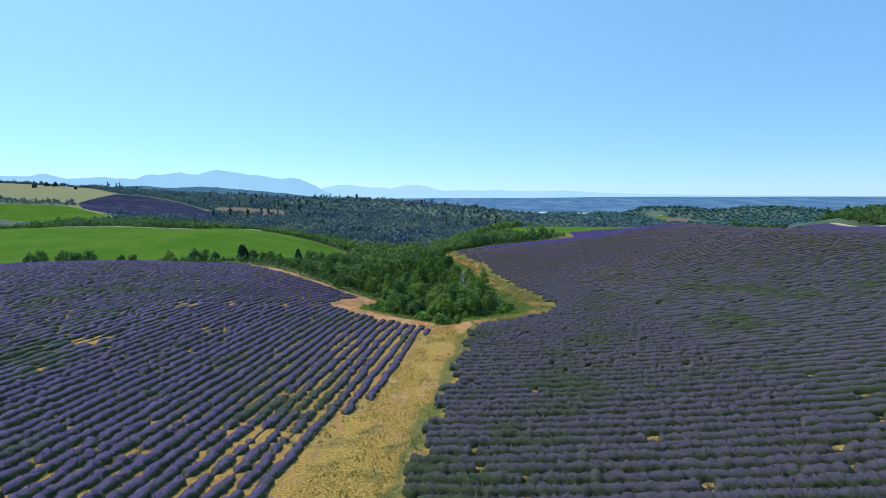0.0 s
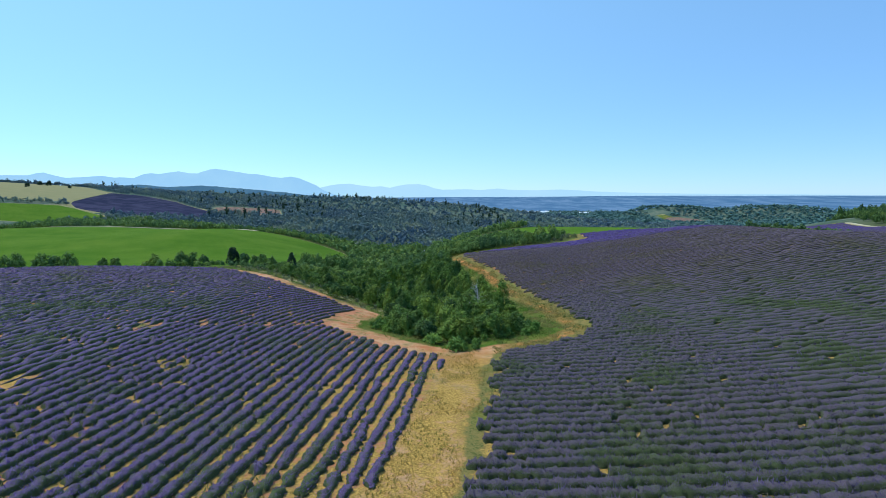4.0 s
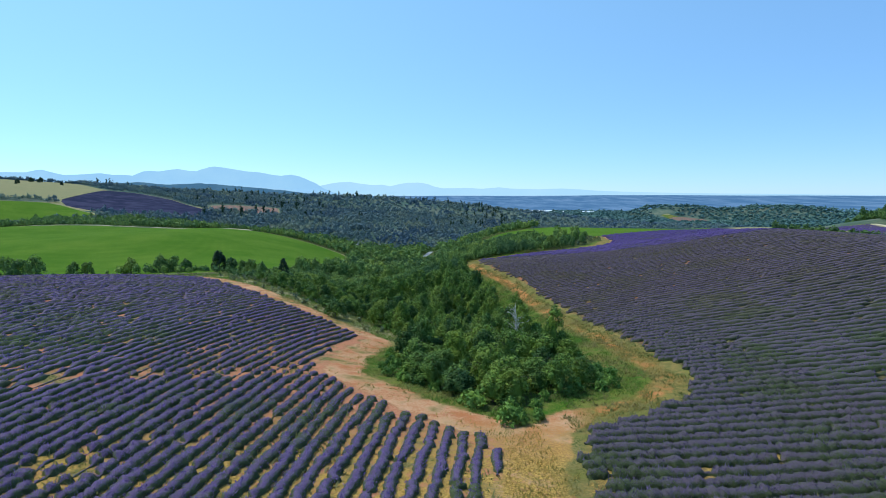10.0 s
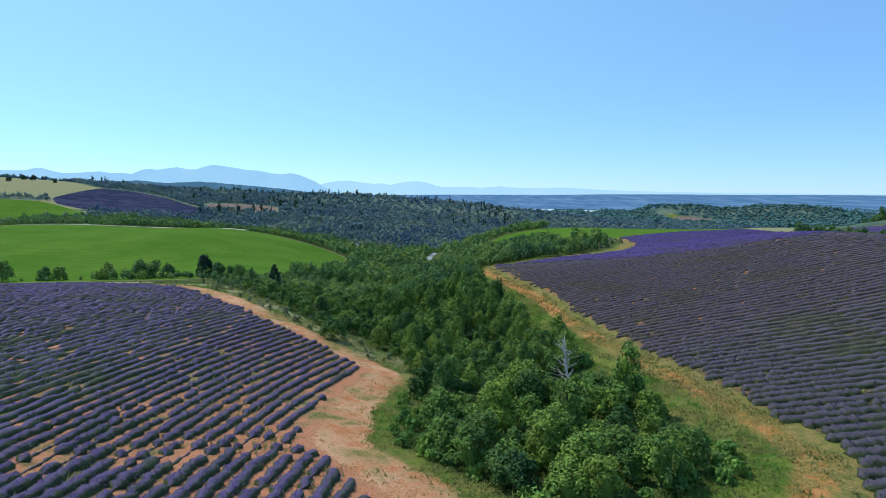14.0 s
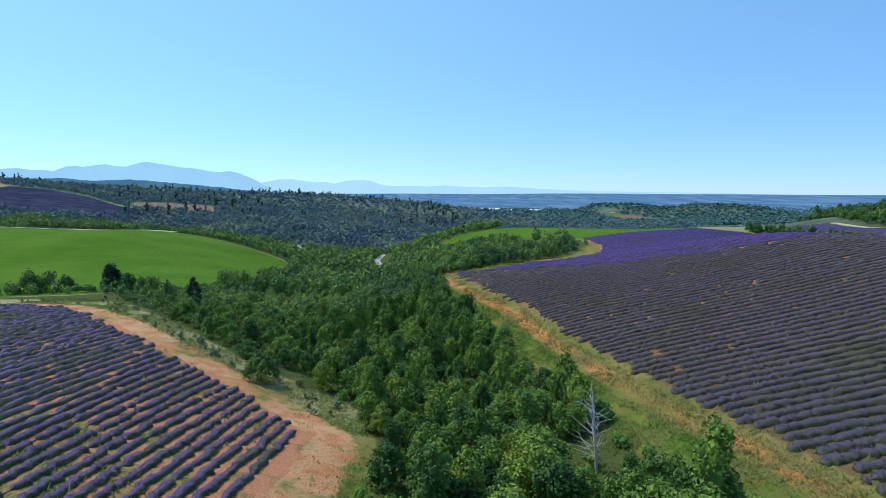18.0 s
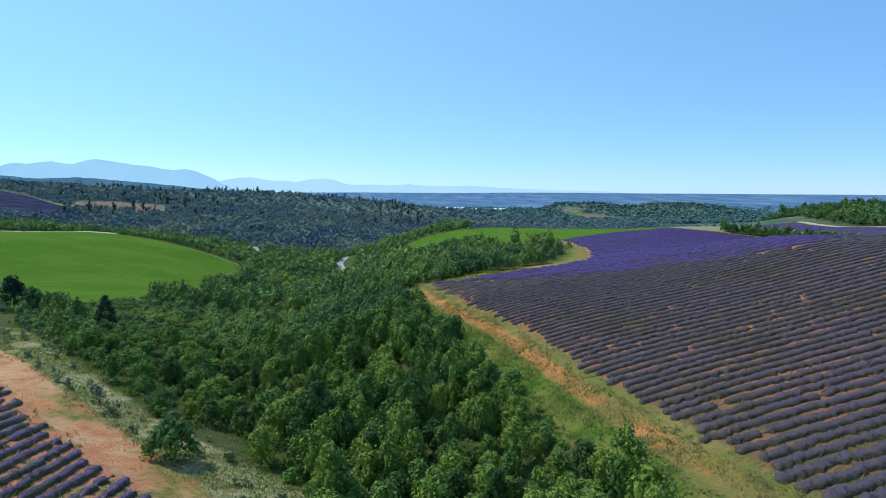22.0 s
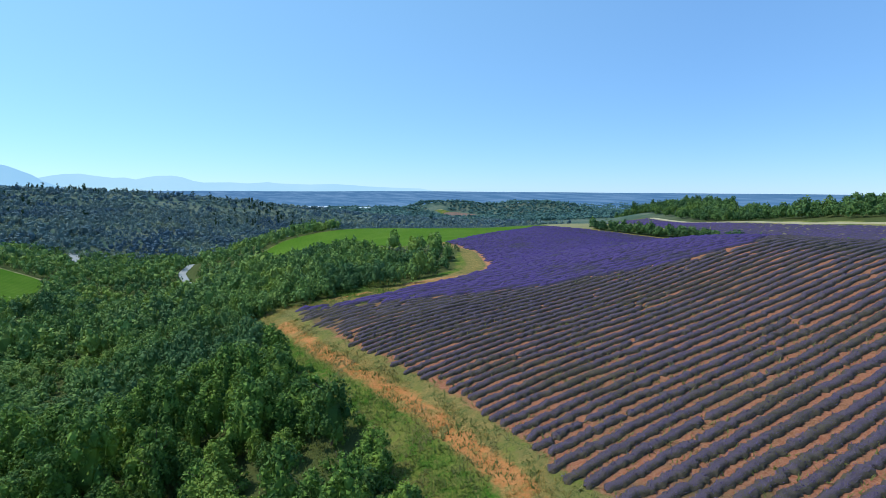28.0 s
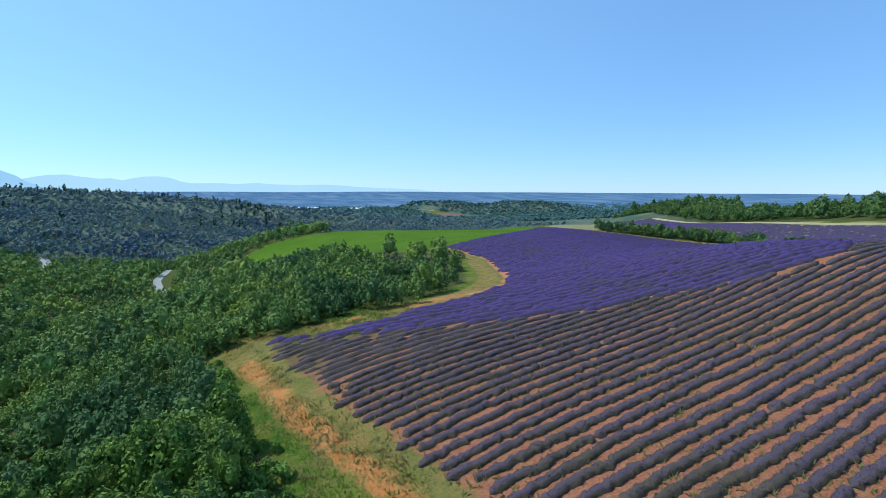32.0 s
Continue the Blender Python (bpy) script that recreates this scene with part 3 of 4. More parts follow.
bark = Mat("bark", 0.95, 0.1)
bark.colour(bark.mix(bark.noise(6, 5), (0.07, 0.05, 0.035), (0.17, 0.13, 0.10))).bump(bark.noise(14, 4), 0.03)
TREE_OAK = leaf_material("young_oak_leaves", (0.032, 0.080, 0.013), (0.215, 0.325, 0.046), True)
OAK = leaf_material("oak_leaves", (0.032, 0.080, 0.013), (0.215, 0.325, 0.048))
FAR_OAK = leaf_material("scrub_oak_leaves", (0.060, 0.120, 0.028), (0.225, 0.325, 0.070), patch=0.05)
WOOD_OAK = leaf_material("dark_oak_leaves", (0.05, 0.105, 0.028), (0.145, 0.235, 0.058), patch=0.06)
DARK = leaf_material("cypress_leaves", (0.018, 0.04, 0.018), (0.04, 0.075, 0.03))
# ridge leaves: blue-grey aerial haze mixed into the base colours
HAZY_OAK = leaf_material("hazy_oak_leaves", (0.095, 0.145, 0.148), (0.185, 0.25, 0.22), patch=0.018)
SHRUB = leaf_material("grey_green_shrub", (0.13, 0.16, 0.065), (0.27, 0.29, 0.13))
# woods two kilometres off: haze painted as a bluer leaf colour
HAZY_BLUE_OAK = leaf_material("haze_blue_leaves", (0.062, 0.13, 0.118), (0.10, 0.185, 0.15))


def blob(r, sides, rings, cx, cy, cz, rx, rz):
    """A lumpy closed mass of foliage."""
    v = [(cx, cy, cz - rz)]
    f = []
    for i in range(1, rings):
        a = -math.pi / 2 + math.pi * i / rings
        for j in range(sides):
            w = 2 * math.pi * (j + 0.5 * (i % 2)) / sides
            s = 1 + 0.28 * (r.random() - 0.5) * 2
            v.append((cx + rx * s * math.cos(a) * math.cos(w), cy + rx * s * math.cos(a) * math.sin(w), cz + rz * s * math.sin(a)))
    v.append((cx, cy, cz + rz))
    top = len(v) - 1
    for j in range(sides):
        k = (j + 1) % sides
        f.append((0, 1 + k, 1 + j))
        f.append((top, 1 + (rings - 2) * sides + j, 1 + (rings - 2) * sides + k))
        for i in range(rings - 2):
            a, b = 1 + i * sides + j, 1 + i * sides + k
            f += [(a, b, b + sides), (a, b + sides, a + sides)]
    return np.array(v), np.array(f)


def leaves(r, cv, count, size, out=1.06):
    """Loose leaf sprays set over the skin of a mass of foliage."""
    v, f = [], []
    c = cv.mean(0)
    n = len(cv)
    for _ in range(count):
        p, q = cv[int(r.random() * n)], cv[int(r.random() * n)]
        d0 = (p - c) * (0.55 + 0.60 * r.random()) + (q - p) * 0.3 * r.random()
        o = c + d0 * out
        d = d0 / (np.linalg.norm(d0) + 1e-6) + np.array([r.uniform(-.8, .8), r.uniform(-.8, .8), r.uniform(-.3, .9)])
        d /= np.linalg.norm(d)
        e = np.cross(d, [r.uniform(-1, 1), r.uniform(-1, 1), r.uniform(-1, 1)])
        e /= np.linalg.norm(e) + 1e-6
        s = size * r.uniform(0.6, 1.3)
        b = len(v)
        v += [o - e * s * 0.45, o + d * s * 0.5 - e * s * 0.2, o + e * s * 0.45, o + d * s]
        f += [(b, b + 2, b + 1), (b + 1, b + 2, b + 3)]
    return np.array(v), np.array(f)


def crown(r, lumps, sides, rings, radius, low, high, count, size, core=1.0):
    vs, fs, base = [], [], 0
    for i in range(lumps):
        h = low + (high - low) * ((i + 0.5) / lumps)
        k = math.sin(math.pi * min(1, 0.18 + 0.8 * (i + 0.5) / lumps))
        w = r.uniform(0, 6.28)
        off = radius * (0.55 * k if lumps > 1 else 0)
        rr = radius * r.uniform(0.40, 0.60) if lumps > 1 else radius
        bv, bf = blob(r, sides, rings, off * math.cos(w), off * math.sin(w), h, rr, rr * r.uniform(0.8, 1.15) if lumps > 1 else (high - low) * 0.55)
        inner = bv.mean(0) + (bv - bv.mean(0)) * core
        vs.append(inner), fs.append(bf + base)
        base += len(bv)
        if count:
            lv, lf = leaves(r, bv, count // lumps, size)
            vs.append(lv), fs.append(lf + base)
            base += len(lv)
    return np.concatenate(vs), np.concatenate(fs)


def clumpy(r, clumps, radius, low, high, each, size, core=0.4, shade=0.5):
    """A crown of upright leafy shoots: each a pointed mass, shaded within, whose leaf sprays lie over it like tiles; uneven at the top."""
    g = np.random.default_rng(int(r.random() * 1e9))
    tall = high - low
    vs, fs, base = [], [], 0
    if core:
        cv, cf = blob(r, 5, 3, 0, 0, low + tall * 0.40, radius * core, tall * 0.36)
        vs, fs, base = [cv], [cf], len(cv)
    for i in range(clumps):
        f = (i + 0.5) / clumps
        off = radius * 0.80 * math.sqrt(f)
        w = 2.4 * i + g.uniform(-0.5, 0.5)
        cr = radius * g.uniform(0.30, 0.48) * (9 / max(clumps, 5)) ** 0.25
        top = low + tall * (1 - 0.66 * f ** 1.5) * g.uniform(0.84, 1.08)
        ch = min(cr * g.uniform(1.05, 1.65), (top - low) * 0.6)
        c = np.array([off * math.cos(w), off * math.sin(w), top - ch])
        if shade and each > 15:
            bv, bf = blob(r, 4, 3, *c, cr * shade, ch * shade)
            vs.append(bv), fs.append(bf + base)
            base += len(bv)
        u = g.uniform(-0.75, 0.97, each)
        a = g.uniform(0, 2 * math.pi, each)
        ring = np.sqrt(1 - u * u) * np.where(u > 0, 1 - 0.35 * u, 1.0)
        d = np.stack([ring * np.cos(a), ring * np.sin(a), u], 1)
        o = c + d * np.array([cr, cr, ch]) * g.uniform(0.78, 1.10, (each, 1))
        n = d * np.array([1, 1, 0.7]) + np.array([0, 0, 0.3]) + g.normal(0, 0.48, (each, 3))
        n /= np.linalg.norm(n, axis=1)[:, None]
        t = np.array([0, 0, 0.6]) + g.normal(0, 0.9, (each, 3)) + d * 0.3
        t -= n * (n * t).sum(1)[:, None]
        t /= np.linalg.norm(t, axis=1)[:, None] + 1e-6
        e = np.cross(n, t)
        k = size * g.uniform(0.6, 1.3, (each, 1))
        tip = n * k * g.uniform(0.0, 0.35, (each, 1))
        vs.append(np.stack([o - t * k * 0.45 - e * k * 0.46, o - t * k * 0.35 + e * k * 0.46, o + t * k * 0.7 + tip], 1).reshape(-1, 3))
        fs.append(np.arange(each * 3).reshape(-1, 3) + base)
        base += each * 3
    return np.concatenate(vs), np.concatenate(fs)


def trunk(r, height, thick, limbs):
    """A tapered trunk with limbs, six-sided."""
    vs, fs, base = [], [], 0

    def tube(a, b, ra, rb, base):
        a, b = np.array(a), np.array(b)
        d = (b - a) / np.linalg.norm(b - a)
        e = np.cross(d, [0.3, 1, 0.2])
        e /= np.linalg.norm(e)
        g = np.cross(d, e)
        ring = [math.cos(w) * e + math.sin(w) * g for w in np.arange(6) * math.pi / 3]
        vs.append(np.array([a + ra * q for q in ring] + [b + rb * q for q in ring]))
        fs.append(np.array([(j, (j + 1) % 6, 6 + (j + 1) % 6) for j in range(6)] + [(j, 6 + (j + 1) % 6, 6 + j) for j in range(6)]) + base)
        return base + 12

    lean = np.array([r.uniform(-.3, .3), r.uniform(-.3, .3), 0])
    base = tube((0, 0, -0.8), lean * 0.4 + [0, 0, height * 0.5], thick, thick * 0.7, base)
    base = tube(lean * 0.4 + [0, 0, height * 0.5], lean + [0, 0, height * 0.9], thick * 0.7, thick * 0.2, base)
    for i in range(limbs):
        h = height * r.uniform(0.3, 0.75)
        w = r.uniform(0, 6.28)
        base = tube(lean * 0.4 + [0, 0, h], [math.cos(w) * height * 0.25, math.sin(w) * height * 0.25, h + height * 0.2], thick * 0.35, thick * 0.1, base)
    return np.concatenate(vs), np.concatenate(fs)


tree_rng = random.Random(11)
TREES, CROWNS = [], []
for i in range(10):
    high = (5.0, 5.8, 4.2, 6.0, 3.6, 5.2, 6.2, 4.6, 5.4, 4.8)[i]
    wide = (1.5, 1.9, 1.6, 1.6, 1.5, 2.1, 1.6, 1.8, 1.4, 1.9)[i]
    cv, cf = clumpy(tree_rng, 15, wide, high * 0.02, high, 100, 0.20, 0.5)
    CROWNS.append((cv, cf))
    tv, tf = trunk(tree_rng, high, 0.11, 3)
    TREES.append((mesh_from("crown", cv, cf, TREE_OAK, False), mesh_from("trunk", tv, tf, bark.m)))


def tree(kind, m, name="tree", label="leafy green oak in a dense thicket"):
    t = tagged(new(name, None), label, "tree", "trees of the gully")
    t.matrix_basis = m
    part("trunk", TREES[kind][1], t)
    part("crown", TREES[kind][0], t)
    return t


def scatter(n, box, spacing, seed, test):
    """Places at least spacing apart, jittered, where test(x, y) < 0."""
    r = np.random.default_rng(seed)
    x0, y0, x1, y1 = box
    px, py = np.meshgrid(np.arange(x0, x1, spacing), np.arange(y0, y1, spacing))
    px = (px + r.uniform(-.42, .42, px.shape) * spacing).ravel()
    py = (py + r.uniform(-.42, .42, py.shape) * spacing).ravel()
    ok = test(px, py) < 0
    return px[ok], py[ok]


def stature(x, y):
    """Trees stay low on the slope towards the green field."""
    return 1 - np.clip((np.asarray(y) - 126) / 12, 0, 1) * np.interp(x, [-34, -10], [0.48, 0.0])


def deep_wood(x, y):
    return np.where((x > -70) & (x < 24) & (y > 74) & (y < 236), wood_reach(x, y) + 1.4, 1.0)


tx, ty = scatter(0, (-70, 74, 24, 236), 2.75, 5, deep_wood)
glade = np.array([noise.noise((a * 0.06, c * 0.06, 8.0)) for a, c in zip(tx, ty)])
open_spot = (glade < 0.5) & (np.hypot(tx - 7.6, ty - 103) > 3.0) & (np.hypot(tx - 8.3, ty - 107) > 2.8) & (np.hypot(tx - 9.5, ty - 111.5) > 3.0)
tx, ty = tx[open_spot], ty[open_spot]
near = np.argsort(np.maximum(np.abs(tx - 1 + 0.12 * (ty - 80)) * 2.2, np.abs(ty - 112)))
tz = land(tx, ty)
masters = [tree(i, pose(*p)) for i, p in enumerate([(tx[k], ty[k], tz[k]) for k in near[:10]])]
for n, k in enumerate(near[10:300]):
    s = tree_rng.choice((0.6, 0.8, 0.9, 1.0, 1.1, 1.25)) * tree_rng.uniform(0.92, 1.08)
    low_ = 0.5 + 0.5 * float(stature(tx[k], ty[k]))
    m = pose(tx[k], ty[k], tz[k], 0, 0, tree_rng.uniform(0, 360)) @ Matrix.Diagonal((s * low_, s * low_, s * tree_rng.uniform(0.66, 1.15) * (0.8 if ty[k] < 94 else 1.0) * float(stature(tx[k], ty[k])), 1))
    t = copy_thing(masters[n % 10], pose(0, 0, 0))
    t.matrix_basis = m


def woods(name, x, y, seed, material, radius, tall, sides, rings, lumps, count, label, size=0.9, core=0.85, upright=False, kinds=None):
    """Many trees joined: foliage masses with loose sprays, on the ground."""
    r = random.Random(seed)
    kinds = kinds or [clumpy(r, lumps, radius, tall * 0.12, tall, count, size, core) if upright else
             crown(r, lumps, sides, rings, radius, tall * 0.2, tall * 0.85, count, size, core) for _ in range(8)]
    g = np.random.default_rng(seed)
    vs, fs, base = [], [], 0
    z = land(x, y)
    pick = g.integers(0, 8, len(x))
    for n, (kv, kf) in enumerate(kinds):
        m = pick == n
        if not m.any():
            continue
        patchy = np.array([noise.noise((a * 0.02, c * 0.02, 2.0)) for a, c in zip(x[m], y[m])])
        s, w = (g.uniform(0.55, 1.25, m.sum()) * (1 + 0.5 * patchy))[:, None], g.uniform(0, 6.28, m.sum())[:, None]
        grown = stature(x[m], y[m])[:, None] if name.endswith("gully_woods") else np.ones((m.sum(), 1))
        s = s * (0.5 + 0.5 * grown)
        lx, ly = (kv[:, 0] * np.cos(w) - kv[:, 1] * np.sin(w)) * s, (kv[:, 0] * np.sin(w) + kv[:, 1] * np.cos(w)) * s
        vs.append(np.stack([x[m][:, None] + lx, y[m][:, None] + ly, z[m][:, None] + kv[:, 2] * s * g.uniform(0.85, 1.2, m.sum())[:, None] * grown / (0.5 + 0.5 * grown)], -1).reshape(-1, 3))
        fs.append((kf[None] + base + (np.arange(m.sum()) * len(kv))[:, None, None]).reshape(-1, 3))
        base += m.sum() * len(kv)
    return tagged(new(name, mesh_from(name, np.concatenate(vs), np.concatenate(fs), material, False)), label, "woods", kind="stuff")


rest = near[300:]
lower = ty[rest] > 186
woods("gully_woods", tx[rest][~lower], ty[rest][~lower], 21, OAK, 0, 0, 0, 0, 0, 0, "dense green oak thicket filling the gully", kinds=CROWNS[:8])
woods("lower_gully_woods", tx[rest][lower], ty[rest][lower], 19, FAR_OAK, 1.75, 4.1, 5, 4, 8, 36, "dense green oak thicket filling the lower gully", 0.30, 0.45, True)


def valley(x, y):
    view = np.where((y > 230) & (np.abs(x) < 0.85 * y + 60), 0, 5)
    return np.where((x < 70) & (x > -420), wood_reach(x, y) + 1.5, 1.0) + view


ROADS = [[(-103, 634), (-96, 622), (-89, 585), (-84, 550), (-79, 520)], [(-11, 500), (-12, 465), (-15.5, 443), (-13, 421), (-10, 405)]]


def road_reach(x, y):
    best = np.full(x.shape, 1e9)
    for line in ROADS:
        for (ax, ay), (bx, by) in zip(line, line[1:]):
            k = np.clip(((x - ax) * (bx - ax) + (y - ay) * (by - ay)) / ((bx - ax) ** 2 + (by - ay) ** 2), 0, 1)
            best = np.minimum(best, np.hypot(x - ax - k * (bx - ax), (y - ay - k * (by - ay)) * 0.6))
    return best


vx, vy = scatter(0, (-420, 230, 90, 640), 5.0, 6, valley)
spur = (vx > 4) & (vy < 330)
thin = np.random.default_rng(4).random(len(vx))
keep = (np.minimum.reduce([road_reach(vx - 0.15 * k, vy + k) for k in (0, 7, 14, 21)]) > 3.8) & ~spur
vx, vy = vx[keep], vy[keep]
close = (vy < 345) & (vx > -120)
woods("near_valley_woods", vx[close], vy[close], 20, FAR_OAK, 2.4, 5.2, 5, 3, 8, 26, "green oak woods below the lavender fields", 0.5, 0.5, True)
vx, vy = vx[~close], vy[~close]
woods("valley_woods", vx, vy, 22, FAR_OAK, 2.9, 6.2, 5, 3, 5, 10, "green oak woods covering the valley floor", 0.95, 0.45, True)
vx, vy = scatter(0, (4, 216, 72, 330), 2.9, 7, lambda x, y: valley(x, np.maximum(y, 231)) + np.where(wood_reach(x, y) < -0.6, 0, 9))
thin = np.array([noise.noise((a * 0.07, c * 0.05, 4.0)) for a, c in zip(vx, vy)]) + np.clip((vx - 38) / 30, -0.5, 0.6)
tall_ones = thin < 0.12
low_ones = (thin >= 0.12) & (np.random.default_rng(4).random(len(vx)) < 0.55)
woods("spur_thicket", vx[tall_ones], vy[tall_ones], 26, FAR_OAK, 1.7, 4.2, 5, 4, 7, 18, "green oak thicket on a dry grassy spur", 0.5, 0.5, True)
woods("spur_shrubs", vx[low_ones], vy[low_ones], 28, SHRUB, 1.0, 1.5, 5, 3, 3, 50, "low grey-green shrubs on a dry grassy spur", 0.4)
tx_ = np.array([44, 47, 49.5, 52, 54, 47.5, 57, 60, 63, 52, 38])
ty_ = np.array([246, 249, 245, 251, 247, 255, 275, 280, 278, 286, 240])
woods("spur_oaks", tx_, ty_, 29, FAR_OAK, 2.2, 6.2, 5, 4, 22, 14, "dark green oaks standing together on the spur", 0.5, 0.75, True)


def ridge(x, y):
    r = np.hypot(x, y)
    seen = np.where((x > -0.95 * y - 40) & (x < 1.5 * y) & (r < 1700), 0, 9e3)
    return wood_reach(x, y) + 3 + seen + np.where((x > 70) & (y < 640) & (x < 400), 9e3, 0) + np.where((x > 150) & (y < 900) & (x < 700), 9e3, 0)


rx, ry = scatter(0, (-1100, 620, 500, 1050), 8.0, 8, ridge)
woods("ridge_woods", rx, ry, 23, HAZY_OAK, 3.6, 6.4, 5, 3, 3, 11, "scrub oak woods over the far ridge, leaf colour paled with blue haze", 1.7, 0.5, True)
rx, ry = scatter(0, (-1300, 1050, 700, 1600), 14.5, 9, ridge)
woods("skyline_woods", rx, ry, 24, HAZY_OAK, 5.0, 7.5, 5, 3, 2, 8, "oak woods along the ridge top, leaf colour paled with blue haze", 2.7, 0.5, True)
px_, py_ = scatter(0, (-700, 700, 150, 1450), 17.0, 12, lambda x, y: ridge(x, y) + np.where(np.array([noise.noise((a * 0.006, c * 0.006, 6.0)) for a, c in zip(x, y)]) + np.random.default_rng(3).random(len(x)) * 0.9 < 0.06, 0, 9e3))
woods("ridge_pines", px_, py_, 27, DARK, 2.2, 11.0, 6, 4, 4, 7, "tall dark pines standing above the scrub oaks", 1.6, 0.5, True)
rx, ry = scatter(0, (300, 1400, 1900, 2250), 16.5, 10, lambda x, y: wood_reach(x, y) + 14 + np.where(x > 0.19 * y, 0, 9e3))
woods("hill_woods", rx, ry, 25, HAZY_BLUE_OAK, 8.0, 10.0, 5, 3, 2, 4, "wooded hill rising from the plain, leaf colour tinted with blue-green haze", 5.0, 0.7, True)


# the hedge behind the deep purple field and the wood beyond the pale lane
def along_line(line, step, wide, seed):
    g = np.random.default_rng(seed)
    p = np.array(line, float)
    seg = np.hypot(*np.diff(p, axis=0).T)
    t = np.arange(0, seg.sum(), step)
    run = np.r_[0, np.cumsum(seg)]
    return np.interp(t, run, p[:, 0]) + g.uniform(-wide, wide, len(t)), np.interp(t, run, p[:, 1]) + g.uniform(-wide, wide, len(t))


hx, hy = along_line([(166, 205), (188, 240), (208, 275), (243, 314), (259, 342), (258, 362), (250, 378), (240, 391), (229, 402), (232, 412)], 1.0, 3.0, 31)
woods("hedgerow", hx, hy, 32, WOOD_OAK, 2.6, 6.4, 6, 4, 7, 24, "thick green hedgerow of oaks behind the lavender", 0.7, 0.5, True)


def east_wood(x, y):
    return np.where(x > np.interp(y, [150, 272, 326, 398, 522, 570, 700], [288, 302, 322, 346, 396, 420, 480]), 0, 9) + np.where(x < np.interp(y, [150, 272, 326, 398, 522, 570, 700], [288, 302, 322, 346, 396, 420, 480]) + 75, -1, 9)


ex, ey = scatter(0, (270, 180, 640, 700), 7.0, 33, east_wood)
woods("east_wood", ex, ey, 34, WOOD_OAK, 3.6, 8.6, 5, 3, 8, 20, "mixed green wood of oaks beyond a pale lane", 1.05, 0.5, True)


# ---- roads down in the valley ----
pale = Mat("pale_asphalt", 0.9, 0.2)
pale.colour(pale.mix(pale.noise(0.4, 5), (0.30, 0.29, 0.27), (0.40, 0.39, 0.36))).bump(pale.noise(8, 3), 0.02)


def road(line, half, material=None, name="road", label="pale grey country road through the wooded valley"):
    p = np.array(line, float)
    t = np.linspace(0, len(p) - 1, 60)
    x, y = np.interp(t, np.arange(len(p)), p[:, 0]), np.interp(t, np.arange(len(p)), p[:, 1])
    x, y = np.convolve(np.pad(x, 4, "edge"), np.ones(9) / 9, "valid"), np.convolve(np.pad(y, 4, "edge"), np.ones(9) / 9, "valid")
    dx, dy = np.gradient(x), np.gradient(y)
    n = np.hypot(dx, dy)
    v = [(x + dy / n * o, y - dx / n * o, land(x, y) + h) for o, h in ((-half, -0.6), (-half, 0.35), (half, 0.35), (half, -0.6))]
    v = np.stack([np.stack(c, -1) for c in v], 1).reshape(-1, 3)
    f = [(4 * i + j, 4 * i + 4 + j, 4 * i + 5 + j, 4 * i + 1 + j) for i in range(len(x) - 1) for j in range(3)]
    return tagged(new(name, mesh_from(name, v, f, material or pale.m, False)), label, "road", kind="structure")


for line, half in zip(ROADS, (3.4, 2.1)):
    road(line, half)
straw_lane = Mat("straw_lane", 0.95, 0.1)
straw_lane.colour(straw_lane.mix(straw_lane.noise(0.3, 5), (0.46, 0.38, 0.22), (0.58, 0.50, 0.34))).bump(straw_lane.noise(4, 3), 0.05)
road([(-150, 463), (-239, 508), (-330, 498), (-410, 472)], 2.2, straw_lane.m, "field_lane", "pale dirt lane along the top of a green field")
road([(276, 195), (288, 250), (298, 300), (318, 350), (345, 420), (384, 520)], 2.6, straw_lane.m, "field_lane", "pale grassy lane between a purple field and a wood")


# ---- single trees ----
def single(name, x, y, high, wide, material, label, count=900, lumps=7, size=0.34, seed=1, low=0.16):
    r = random.Random(seed)
    t = tagged(new(name, None), label, "tree")
    t.matrix_basis = pose(x, y, float(land(x, y)))
    cv, cf = clumpy(r, lumps * 4, wide, high * low, high, count // (lumps * 4), size, 0)
    tv, tf = trunk(r, high, 0.16, 3)
    part("trunk", mesh_from("trunk", tv, tf, bark.m), t)
    part("crown", mesh_from("crown", cv, cf, material, False), t)
    return t


single("oak_tree", -85, 223, 7.6, 3.0, DARK, "dark evergreen oak standing before the green field", 1300, 5, 0.5, 41, low=-0.1)
single("cypress", -51, 186, 7.0, 1.6, DARK, "dark narrow evergreen at the edge of the thicket", 800, 7, 0.32, 42)
single("round_oak", -26.5, 137.5, 4.2, 2.6, OAK, "rounded green oak bush beside the dirt track", 1000, 7, 0.32, 43)
for n, (x, y, h) in enumerate(((-186, 232, 7), (-178, 228, 8), (-170, 231, 8), (-163, 229, 7.5), (-156, 228, 8), (-143, 230, 5), (-137, 229, 5), (-119, 226, 6), (-107, 224, 7), (-103, 226, 6),
                               (-98, 225, 5), (-79, 219, 5), (-73, 214, 4.5), (-68, 207, 5), (-63, 202, 4.5))):
    single("oak_tree", x, y, h, h * 0.5, FAR_OAK, "green oak in the hedge line behind the lavender crest", 900, 4, 0.5, 50 + n, low=-0.2)


